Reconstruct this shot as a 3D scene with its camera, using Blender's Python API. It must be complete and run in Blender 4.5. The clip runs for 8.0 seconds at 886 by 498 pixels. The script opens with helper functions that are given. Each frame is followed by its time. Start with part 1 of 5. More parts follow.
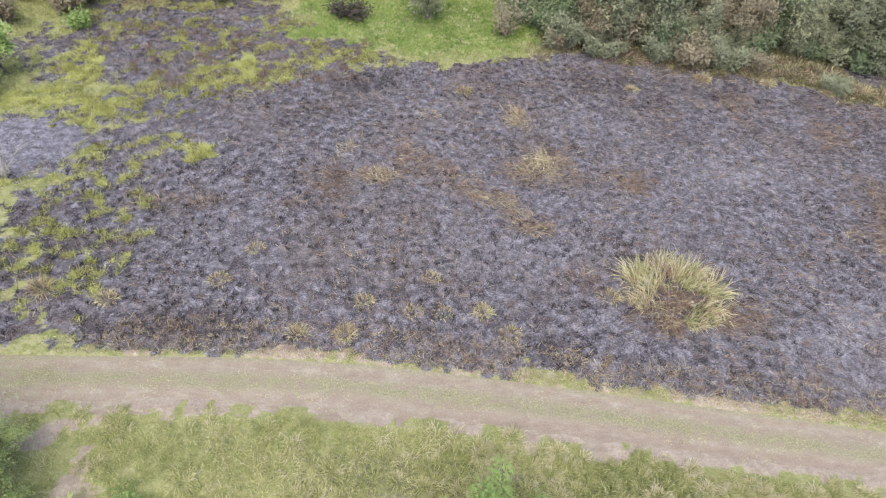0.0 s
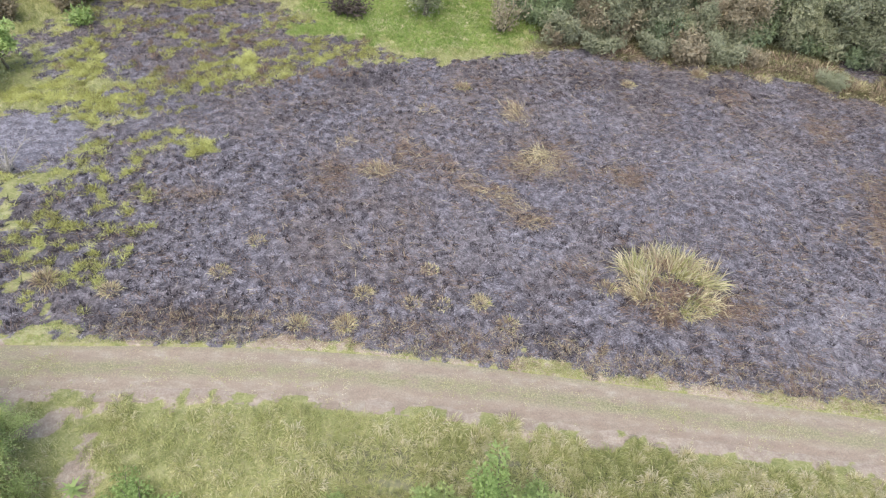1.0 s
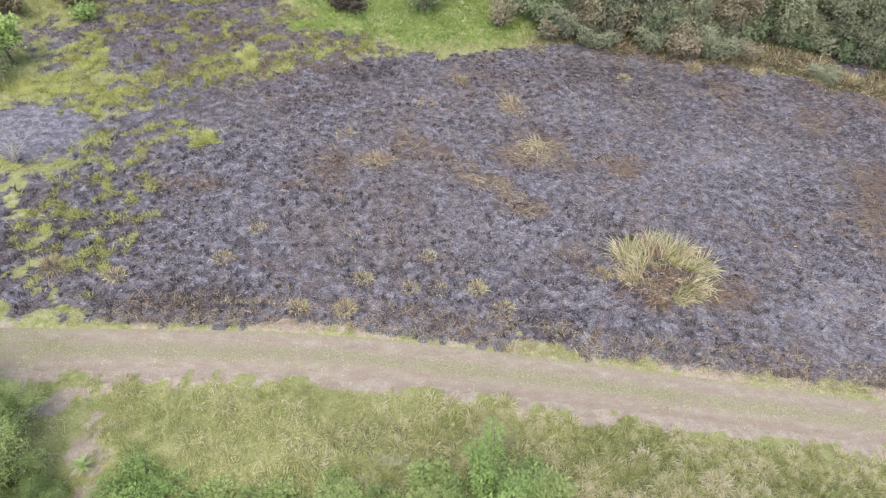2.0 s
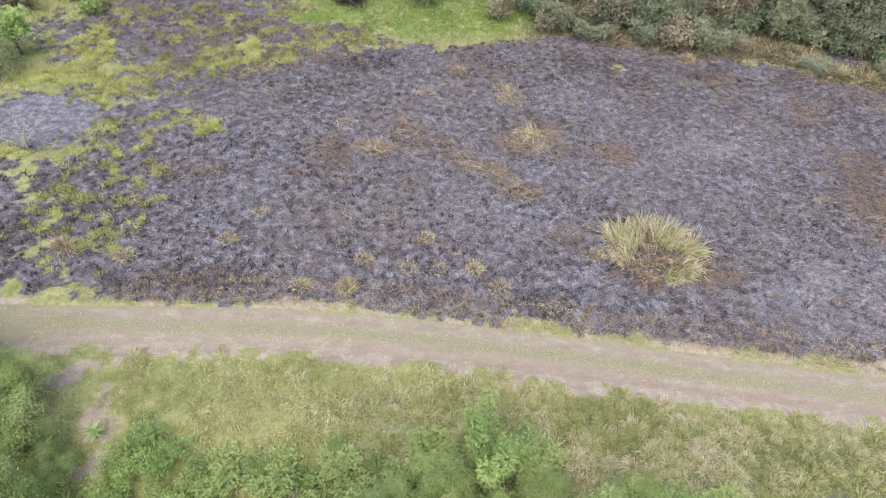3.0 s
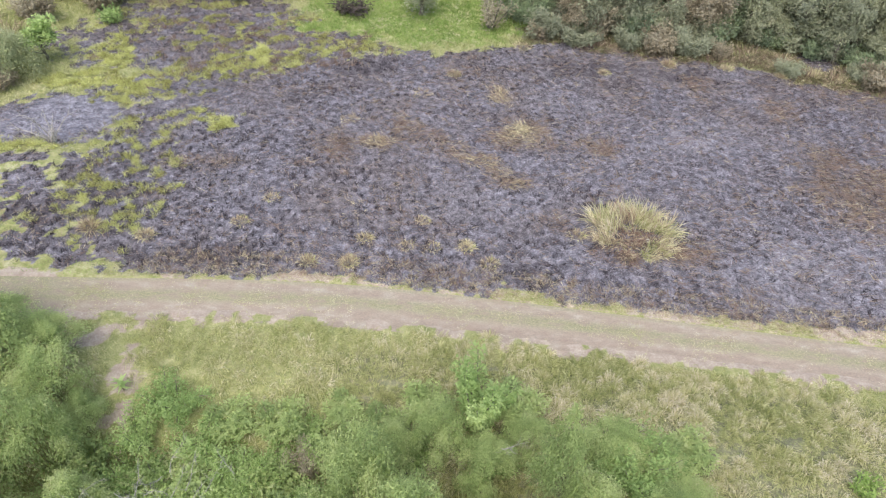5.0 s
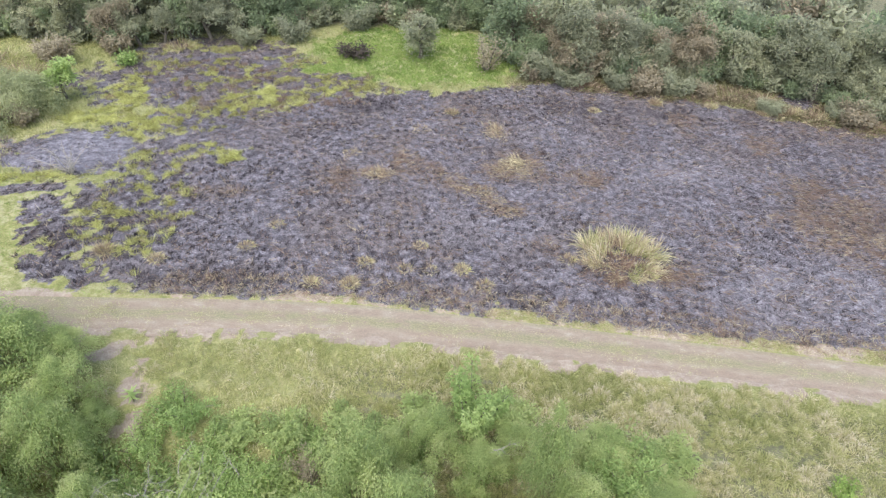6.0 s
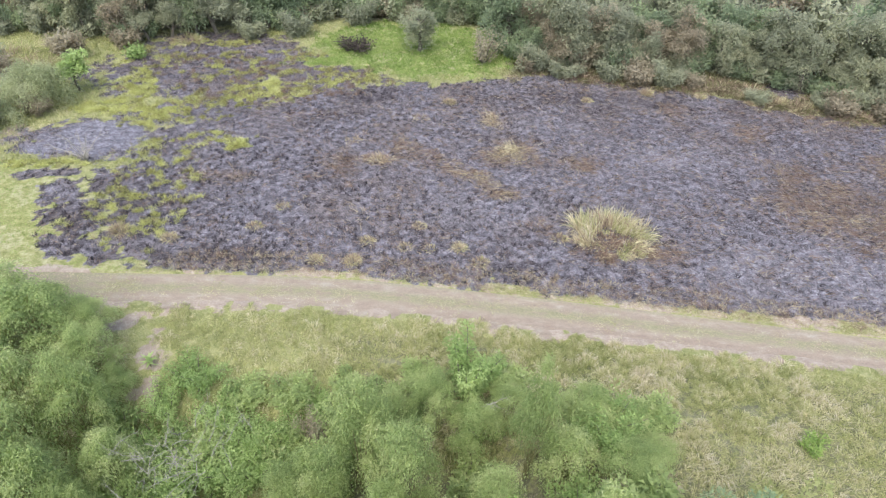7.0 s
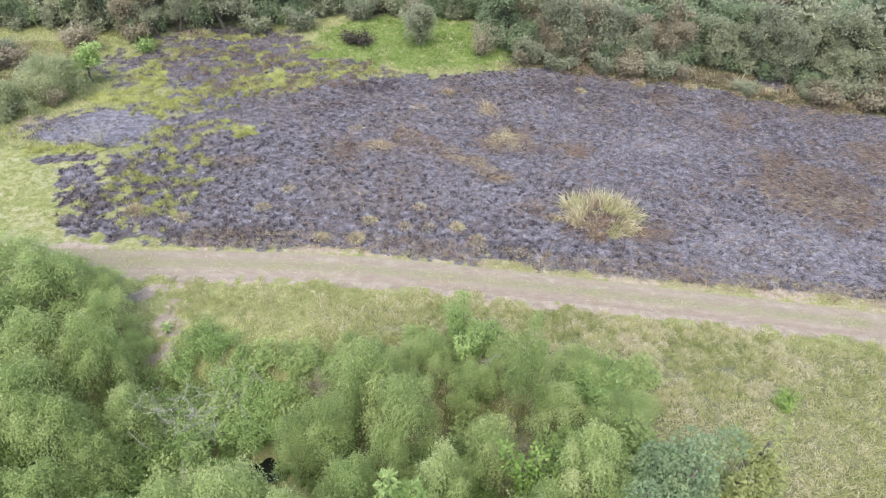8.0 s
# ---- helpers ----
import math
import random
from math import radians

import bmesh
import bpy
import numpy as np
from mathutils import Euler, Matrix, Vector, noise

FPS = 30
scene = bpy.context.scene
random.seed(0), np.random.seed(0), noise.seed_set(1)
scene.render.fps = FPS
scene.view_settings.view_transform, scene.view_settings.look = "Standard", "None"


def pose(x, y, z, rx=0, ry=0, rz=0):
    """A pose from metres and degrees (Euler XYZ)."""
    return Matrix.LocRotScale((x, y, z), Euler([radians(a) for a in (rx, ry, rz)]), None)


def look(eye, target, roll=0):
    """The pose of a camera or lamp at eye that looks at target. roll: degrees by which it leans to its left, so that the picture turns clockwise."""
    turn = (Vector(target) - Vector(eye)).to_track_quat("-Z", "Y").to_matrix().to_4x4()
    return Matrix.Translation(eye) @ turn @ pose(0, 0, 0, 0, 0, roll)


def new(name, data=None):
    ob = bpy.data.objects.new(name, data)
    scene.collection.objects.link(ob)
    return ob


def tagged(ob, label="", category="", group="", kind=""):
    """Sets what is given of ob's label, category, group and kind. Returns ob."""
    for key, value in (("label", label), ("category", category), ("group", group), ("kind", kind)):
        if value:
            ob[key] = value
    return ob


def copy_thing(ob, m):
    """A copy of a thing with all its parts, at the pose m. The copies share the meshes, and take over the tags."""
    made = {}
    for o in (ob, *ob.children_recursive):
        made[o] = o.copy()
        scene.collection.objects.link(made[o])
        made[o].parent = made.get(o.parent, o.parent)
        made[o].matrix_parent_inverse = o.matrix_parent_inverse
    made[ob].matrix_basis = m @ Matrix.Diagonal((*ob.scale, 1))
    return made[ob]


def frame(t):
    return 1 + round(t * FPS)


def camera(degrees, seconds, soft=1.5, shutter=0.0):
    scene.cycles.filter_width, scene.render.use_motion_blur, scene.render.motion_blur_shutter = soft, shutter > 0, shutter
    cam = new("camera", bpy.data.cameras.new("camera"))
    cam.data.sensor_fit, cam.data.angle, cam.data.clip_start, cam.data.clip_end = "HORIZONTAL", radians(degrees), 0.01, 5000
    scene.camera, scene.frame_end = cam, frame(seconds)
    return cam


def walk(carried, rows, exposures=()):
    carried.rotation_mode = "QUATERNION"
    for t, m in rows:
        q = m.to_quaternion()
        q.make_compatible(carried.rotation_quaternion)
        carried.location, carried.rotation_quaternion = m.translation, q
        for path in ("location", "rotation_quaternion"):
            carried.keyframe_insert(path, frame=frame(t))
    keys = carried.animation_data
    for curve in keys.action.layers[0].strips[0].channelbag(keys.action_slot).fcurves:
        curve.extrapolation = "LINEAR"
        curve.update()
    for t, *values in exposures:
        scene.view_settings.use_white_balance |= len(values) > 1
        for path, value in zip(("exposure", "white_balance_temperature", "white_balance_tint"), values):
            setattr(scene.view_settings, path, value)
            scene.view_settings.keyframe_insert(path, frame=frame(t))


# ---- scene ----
cam = camera(69.2, 8.0, soft=1.2)
METRES, EYE, TILT, LEAN, TURN = 17.4, 30.0, 0.0, 0.0, -2.0
ROWS = [
    (0.0, 0.0, 0.0, 0.0, 3.49, -44.94, -3.5),
    (0.5, 0.0035, -0.0153, 0.0015, 3.47, -44.98, -3.48),
    (1.0, 0.0084, -0.0396, 0.0034, 3.44, -44.98, -3.44),
    (1.5, 0.0143, -0.0714, 0.0057, 3.4, -44.98, -3.41),
    (3.0, 0.0374, -0.2153, 0.0125, 3.4, -44.95, -3.32),
    (3.5, 0.0464, -0.2752, 0.017, 3.38, -44.95, -3.28),
    (4.0, 0.0561, -0.3404, 0.0219, 3.38, -44.93, -3.22),
    (5.5, 0.0914, -0.5492, 0.0502, 3.44, -40.87, -3.07),
    (6.0, 0.1043, -0.6302, 0.0567, 3.44, -39.0, -3.01),
    (6.5, 0.1141, -0.7122, 0.0664, 3.39, -38.99, -2.94),
    (7.0, 0.1246, -0.7984, 0.0765, 3.38, -39.0, -2.87),
    (7.5, 0.1347, -0.8891, 0.0866, 3.37, -38.99, -2.81),
    (8.0, 0.1451, -0.9837, 0.0974, 3.36, -38.95, -2.73),
]
walk(cam, [(t, pose(0, 0, EYE, TILT, LEAN, TURN) @ pose(METRES * x, METRES * y, METRES * z, 90 + pitch, roll, yaw)) for t, x, y, z, yaw, pitch, roll in ROWS], exposures=((0.0, 0.58, 6270, 11), (4.0, 0.63, 6240, 11), (8.0, 0.73, 6060, 10)))

# ---- world and light: a bright overcast sky with a wide, weak sun ----
SUN_ELEV, SUN_AZ = radians(60), radians(200)
world = bpy.data.worlds.new("overcast_sky")
scene.world = world
world.use_nodes = True
wn = world.node_tree.nodes
sky = wn.new("ShaderNodeTexSky")
sky.sky_type = 'NISHITA'
sky.sun_disc = False
sky.sun_elevation, sky.sun_rotation = SUN_ELEV, SUN_AZ
sky.air_density, sky.dust_density, sky.ozone_density = 1.0, 4.0, 1.0
wn["Background"].inputs[1].default_value = 0.15
world.node_tree.links.new(sky.outputs[0], wn["Background"].inputs[0])
sun_data = bpy.data.lights.new("sun", "SUN")
sun_data.energy, sun_data.angle, sun_data.color = 1.5, radians(75), (1.0, 0.98, 0.95)
sun = new("sun", sun_data)
sun_from = Vector((math.sin(SUN_AZ) * math.cos(SUN_ELEV), math.cos(SUN_AZ) * math.cos(SUN_ELEV), math.sin(SUN_ELEV)))
sun.matrix_world = look(sun_from * 60, (0, 0, 0))

# ---- number helpers ----
rng = np.random.RandomState(7)
TABLE = np.random.RandomState(3).rand(256, 256)


def vnoise(x, y, k=0):
    x, y = np.asarray(x, float) + 31.7 * k, np.asarray(y, float) + 17.3 * k
    i, j = np.floor(x).astype(int), np.floor(y).astype(int)
    u, v = x - i, y - j
    u, v = u * u * (3 - 2 * u), v * v * (3 - 2 * v)
    g = lambda a, b: TABLE[a % 256, b % 256]
    return (g(i, j) * (1 - u) + g(i + 1, j) * u) * (1 - v) + (g(i, j + 1) * (1 - u) + g(i + 1, j + 1) * u) * v


def fbm(x, y, scale, k=0, octaves=4):
    """Noise of about -0.5 to 0.5 with features of that many metres."""
    total, amp, norm = 0, 1.0, 0
    for o in range(octaves):
        total = total + amp * (vnoise(np.asarray(x) / scale * 2 ** o, np.asarray(y) / scale * 2 ** o, k + o) - 0.5)
        norm, amp = norm + amp, amp * 0.55
    return total / norm * 1.6


def soft_noise(x, y, scale, k=0, octaves=4):
    """Like fbm, each octave turned against the one before, so that no grid shows."""
    x, y = np.asarray(x, float) / scale, np.asarray(y, float) / scale
    total, amp, norm = 0, 1.0, 0
    for o in range(octaves):
        a = 0.6 + 1.13 * o + 0.7 * k
        total = total + amp * (vnoise(x * math.cos(a) - y * math.sin(a), x * math.sin(a) + y * math.cos(a), k + 3 * o) - 0.5)
        norm, amp, x, y = norm + amp, amp * 0.6, x * 1.93, y * 1.93
    return total / norm * 1.7


def cell_gap(x, y, pitch, seed):
    """How far, in metres, a place lies from the nearest seam between scattered cells of that pitch."""
    x, y = np.asarray(x, float), np.asarray(y, float)
    i, j = np.floor(x / pitch).astype(int), np.floor(y / pitch).astype(int)
    near, next_near = np.full(x.shape, 99.0), np.full(x.shape, 99.0)
    for a in (-1, 0, 1):
        for b in (-1, 0, 1):
            u, v = TABLE[(i + a + seed) % 256, (j + b) % 256], TABLE[(j + b + 3 * seed) % 256, (i + a) % 256]
            d = np.hypot((i + a + u) * pitch - x, (j + b + v) * pitch - y)
            next_near = np.minimum(next_near, np.maximum(near, d))
            near = np.minimum(near, d)
    return next_near - near


def step(a, b, v):
    t = np.clip((np.asarray(v, float) - a) / (b - a), 0, 1)
    return t * t * (3 - 2 * t)


def blob(x, y, cx, cy, rx, ry, turn=0.0):
    """Signed closeness to an ellipse: 1 at its centre, 0 on its rim."""
    c, s = math.cos(radians(turn)), math.sin(radians(turn))
    dx, dy = np.asarray(x) - cx, np.asarray(y) - cy
    return 1 - np.sqrt(((dx * c + dy * s) / rx) ** 2 + ((dy * c - dx * s) / ry) ** 2)


# ---- plan of the ground ----
ROAD_W = 3.4


def road_far(x):
    """The track's edge towards the burnt field."""
    x = np.clip(np.asarray(x, float), -60, 90)
    return 20.75 - 0.085 * (np.sqrt((x + 5) ** 2 + 64) - 8) - 0.015 * (x + 5)


def field_top(x):
    """Where the burnt field ends towards the woods."""
    return np.interp(x, (-38, -26, -21, -17, -11, -4, 3, 11, 16, 23, 30, 36, 45, 52, 70), (36, 40.5, 44, 47.2, 51, 53.6, 54.6, 58.0, 58.0, 57.2, 55.8, 53.6, 51.2, 50.2, 47.5))


def field_left(y):
    return np.interp(y, (19, 20.4, 22, 24, 25.3, 28, 31.5, 33, 35, 40), (-19.5, -19.5, -21.6, -23.6, -24.2, -26.2, -28.0, -28.0, -26.5, -25.5))


def wood_line(x):
    return np.interp(x, (-60, -46, -37, -30, -20, -14, 6, 9.5, 13, 27, 34, 39, 45, 52, 80), (62, 63, 61.5, 63.5, 68, 73.5, 74.5, 63.5, 60, 60.6, 62, 60.5, 56.6, 54, 49))


def verge_width(x):
    """How far the fire stopped short of the track."""
    return np.interp(x, (-20, -10, -8, -3.5, -2, 5, 6, 8.5, 9.5, 11.5, 13, 22, 30, 45), (0.3, 0.25, 0.8, 0.8, 0.1, 0.15, 1.1, 1.0, 0.25, 0.15, 0.6, 0.7, 1.2, 1.4))


STREAKS = ((-7.6, 36.4, 2.2, 3.0, 0), (-3.9, 37.4, 1.8, 1.2, 0), (-0.8, 39.2, 3.2, 1.7, -25), (2.4, 36.9, 3.0, 1.3, -38), (6.0, 34.0, 2.8, 1.2, -35), (8.6, 39.4, 2.8, 2.4, 20), (6.8, 46.4, 1.2, 2.8, 15),
           (-16.5, 33.2, 2.6, 1.0, 10), (15.3, 38.7, 1.9, 1.3, 0), (33.7, 46.3, 2.2, 2.4, 0), (19.4, 25.9, 2.8, 1.3, -10), (47.5, 40.0, 4.0, 3.0, 0), (26.5, 51.5, 1.6, 2.2, 0), (10.4, 28.6, 1.0, 2.2, 20))


def streaks(x, y):
    """Where dry grass was left lying: over 0 inside a streak."""
    return np.maximum(np.maximum.reduce([blob(x, y, *row) for row in STREAKS]), blob(x, y, 36.4, 33.6, 4.6, 4.6) + 0.3)


def cinders(x, y):
    """Broad tones of the burnt ground: brown scorched straw, pale ash, black char, each 0 to 1."""
    n, m = soft_noise(x, y, 5.0, 71), soft_noise(x, y, 1.7, 77, 3)
    brown = np.maximum(0.7 * step(-0.5, 0.7, streaks(x, y) + 1.1 * m), 0.8 * step(0.0, 0.55, n + 0.5 * m + 0.35 * step(44, 54, y) + 0.12 - 0.22 * step(12, 24, x) * step(50, 42, y)))
    pale = step(-0.1, 0.8, np.maximum.reduce([blob(x, y, 30, 25.5, 15, 6.5, -10), blob(x, y, 4.5, 30.2, 7.5, 2.8, 8), blob(x, y, -1, 47, 5, 2.2) - 0.2, blob(x, y, 24, 40, 9, 5) - 0.3, blob(x, y, -14, 29.5, 5, 3) - 0.2, blob(x, y, 13, 46, 6, 3) - 0.25]) + 1.0 * n + 0.7 * m)
    char = step(0.0, 0.8, np.maximum.reduce([blob(x, y, -12, 22.6, 9.5, 2.2) - 0.25, blob(x, y, -25, 27, 6, 7) - 0.2, blob(x, y, 18, 53, 16, 3.2) - 0.2, blob(x, y, -10, 44.5, 6, 3.0) - 0.45, blob(x, y, -6, 50.5, 7, 2.4, 20) - 0.1, blob(x, y, 9, 22, 7, 1.6)]) + 0.8 * n + 0.8 * m)
    return brown, pale * (1 - 0.6 * brown), char


def spared(x, y):
    """Where yellow grass lived through the fire: 0 none, 1 closed; the first value for bright patches, the second for scattered brownish tufts."""
    n2, n4 = soft_noise(x, y, 1.3, 5), soft_noise(x, y, 0.6, 18, 2)
    yel = np.maximum.reduce([blob(x, y, -17.5, 38.6, 1.3, 1.1) * 3, blob(x, y, -32.5, 33.6, 5.6, 0.6, 8) * 3, blob(x, y, -31.8, 44.4, 4.2, 1.4, 6) * 3.5,
                             blob(x, y, -31.0, 49.3, 2.0, 4.6, 6) * 3.5, blob(x, y, -26.2, 43.6, 3.0, 1.2, 40) * 2, blob(x, y, -18.8, 51.6, 2.4, 1.2, 20) * 2.4])
    solid = step(0.05, 0.6, np.minimum(yel, 0.6) + 2.0 * n2 + 2.0 * n4)
    net = np.minimum(cell_gap(x + 0.7 * n2, y + 0.7 * n4, 2.3, 5), 1.3 * cell_gap(x, y, 4.1, 9))
    band = np.maximum.reduce([blob(x, y, -23.0, 31.0, 4.6, 8.4, 20) * 2.2, blob(x, y, -20.6, 38.8, 5.0, 1.5, 12) * 2, blob(x, y, -27, 26, 2.6, 1.2, 30), blob(x, y, -17.5, 49.2, 9.5, 2.0, 28) * 2.4, blob(x, y, -9.8, 54.2, 5, 1.1, 25) * 2])
    bright = step(0.0, 0.5, np.clip(band, -1, 0.9) + 1.2 * n2) * step(0.5, 0.15, net + 0.5 * n4)
    mixed = step(0, 0.25, np.maximum(np.maximum(blob(x, y, -20, 54.5, 17.5, 8.6, 6), blob(x, y, -25.5, 61, 10, 5, 8)), blob(x, y, -23, 45, 8, 4, 25))) * step(0.0, 1.5, y - field_top(x) + 2.0)
    return np.maximum(solid, bright), mixed * np.maximum(step(-0.1, 0.35, n2 + n4), step(0.9, 0.35, cell_gap(x + n2, y, 3.0, 21))), solid


def zones(x, y):
    """Burnt, yellow grass, lush grass, ash and bare soil, each 0 to 1."""
    x, y = np.asarray(x, float), np.asarray(y, float)
    s = y - road_far(x)
    n1, n2, n3 = fbm(x, y, 3.0, 1), fbm(x, y, 1.1, 5), fbm(x, y, 0.5, 19, 2)
    edge = np.minimum(np.minimum(s - verge_width(x) - 0.55 * n2 - 0.5 * n3, field_top(x) - y + 2.2 * n2 + 1.0 * n1), (x - field_left(y)) * 0.8 + 3.8 * n2 + 2.4 * n1)
    burn = step(-0.1, 0.15, edge)
    lobes = np.maximum.reduce([blob(x, y, -26.8, 26.4, 2.8, 2.8, 0), blob(x, y, -25.9, 23.0, 2.4, 1.5, -14), blob(x, y, -29.2, 29.4, 1.9, 2.2, 20), blob(x, y, -31.8, 32.0, 2.8, 0.8, 12), blob(x, y, -22.8, 21.9, 1.7, 1.2, 0)])
    burn = np.maximum(burn, step(0.0, 0.25, lobes * 1.6 + 1.5 * n2 + 0.9 * n3))
    upper = np.maximum(np.maximum(blob(x, y, -20.5, 54.5, 17.0, 8.0, 6), blob(x, y, -25.5, 61.0, 9.5, 5.5, 8)) * 4, blob(x, y, -22, 45.5, 8.5, 4.0, 25) * 3)
    burn = np.maximum(burn, step(0.0, 0.4, upper + 2.0 * n2 + 1.4 * n3))
    burn = np.maximum(burn, step(0, 0.4, blob(x, y, -33.6, 53.4, 2.4, 3.4, -20) * 2.5 + 2.0 * n2 + 1.4 * n3))
    burn = np.maximum(burn, step(0, 0.5, blob(x, y, 42, 57.5, 2.6, 2.0) * 3 + n2 * 2))
    patch = blob(x, y, -31.0, 38.0, 6.6, 3.9, 10) * 4 + 2.2 * n2 + 1.2 * n3
    ash = step(0.0, 0.9, patch - 0.4 + 1.5 * n1)
    burn = np.maximum(burn, step(0.0, 0.4, patch))
    yellow = spared(x, y)[2]
    burn, ash = burn * (1 - yellow), ash * (1 - yellow)
    meadow = np.maximum(blob(x, y, -1.5, 64.5, 14.0, 9.2) * 6, blob(x, y, -9, 59.5, 8, 2.2, 12) * 3)
    lush = step(0.0, 1.0, meadow + 1.8 * n2 + n3)
    burn = burn * (1 - lush)
    left = step(0, 1, blob(x, y, -34, 26.0, 10.5, 8.0) * 5 + n1) * 0.75
    verge = step(0.42, 0.6, vnoise(x / 2.4, y * 0 + 3, 4)) * step(-0.1, 0.15, s) * step(2.4, 1.0, s) * 0.7
    bank = step(0, 1, blob(x, y, -23, 21.3, 4.4, 1.3, -8) * 4 + n2)
    lush = np.maximum(lush, np.maximum(np.maximum(left, verge), bank) * (1 - burn))
    soil = step(0.0, 1.0, blob(x, y, -15.9, 12.3, 1.2, 1.9, 20) * 2.0 + 3.4 * n2 + 1.6 * n3)
    soil = np.maximum(soil, step(0, 1, blob(x, y, -18.4, 15.4, 1.4, 0.6, 30) * 2.4 + 2.6 * n2))
    soil = np.maximum(soil, step(0, 1, blob(x, y, -26.0, 19.4, 5.2, 1.2, 4) * 2.4 + 1.8 * n2))
    soil = np.maximum(soil, step(0, 1, blob(x, y, -38.0, 38.0, 2.0, 2.6) * 2.4 + n2) * 0.8)
    soil = np.maximum(soil, step(-0.1, 0.1, s) * step(1.6, 1.0, s) * step(-0.25, 0.15, n2 + 0.2) * (1 - burn) * (1 - yellow) * (1 - 0.8 * verge) * step(-24, -18, x))
    soil = np.maximum(soil, step(0, 0.5, blob(x, y, 66, 74, 7, 9) * 4 + n1))
    spill = -(s + ROAD_W)
    soil = np.maximum(soil, step(0.25, -0.2, spill + 2.0 * n2 + n3) * step(-1.2, -1.0, spill))
    return burn, yellow, lush, ash, soil


def height(x, y):
    """The lie of the land."""
    x, y = np.asarray(x, float), np.asarray(y, float)
    s = y - road_far(x)
    d = -(s + ROAD_W)
    right = step(3, 14, x)
    z = np.where(s > 0.02, 0.09 + 0.14 * fbm(x, y, 7, 2) * step(0, 3, s) + 0.06 * fbm(x, y, 0.8, 12, 3) * step(0.1, 1.0, s), -0.06)
    near = 1.25 * step(0.0, 7.0, d) * right - 3.6 * step(3.5, 12.0, d) * (1 - right)
    near = near + 0.22 * fbm(x, y, 3.0, 6) * step(0, 1.5, d) - 0.8 * step(0.0, 0.6, blob(x, y, -7.8, 4.4, 2.6, 2.0))
    near = near * step(60, 34, d)
    rag = 0.035 + 0.16 * fbm(x, y, 1.2, 8, 3)
    z = np.where(s < -2.6, -0.06 + (0.06 + rag) * step(-2.6, -ROAD_W, s), z)
    return np.where(s < -ROAD_W, near + rag * step(1.5, 0.0, d), z)


# ---- materials ----
def nodes_of(name):
    m = bpy.data.materials.new(name)
    m.use_nodes = True
    return m, m.node_tree.nodes, m.node_tree.links, m.node_tree.nodes["Principled BSDF"]


def ramp(nt, links, fac, stops):
    r = nt.new("ShaderNodeValToRGB")
    while len(r.color_ramp.elements) < len(stops):
        r.color_ramp.elements.new(0.5)
    for e, (p, c) in zip(r.color_ramp.elements, stops):
        e.position, e.color = p, (*c, 1)
    links.new(fac, r.inputs[0])
    return r.outputs[0]


def noise_node(nt, links, scale, detail=4, vec=None, rough=0.6):
    n = nt.new("ShaderNodeTexNoise")
    n.inputs["Scale"].default_value, n.inputs["Detail"].default_value, n.inputs["Roughness"].default_value = scale, detail, rough
    if vec is not None:
        links.new(vec, n.inputs["Vector"])
    return n.outputs[0]


def mixer(nt, links, fac, a, b, blend='MIX'):
    m = nt.new("ShaderNodeMix")
    m.data_type, m.blend_type = 'RGBA', blend
    for slot, v in ((0, fac), (6, a), (7, b)):
        if isinstance(v, (int, float)):
            m.inputs[slot].default_value = v
        elif isinstance(v, tuple):
            m.inputs[slot].default_value = (*v, 1)
        else:
            links.new(v, m.inputs[slot])
    return m.outputs[2]


def maths(nt, links, op, a, b):
    m = nt.new("ShaderNodeMath")
    m.operation = op
    for k, v in ((0, a), (1, b)):
        if isinstance(v, (int, float)):
            m.inputs[k].default_value = v
        else:
            links.new(v, m.inputs[k])
    return m.outputs[0]


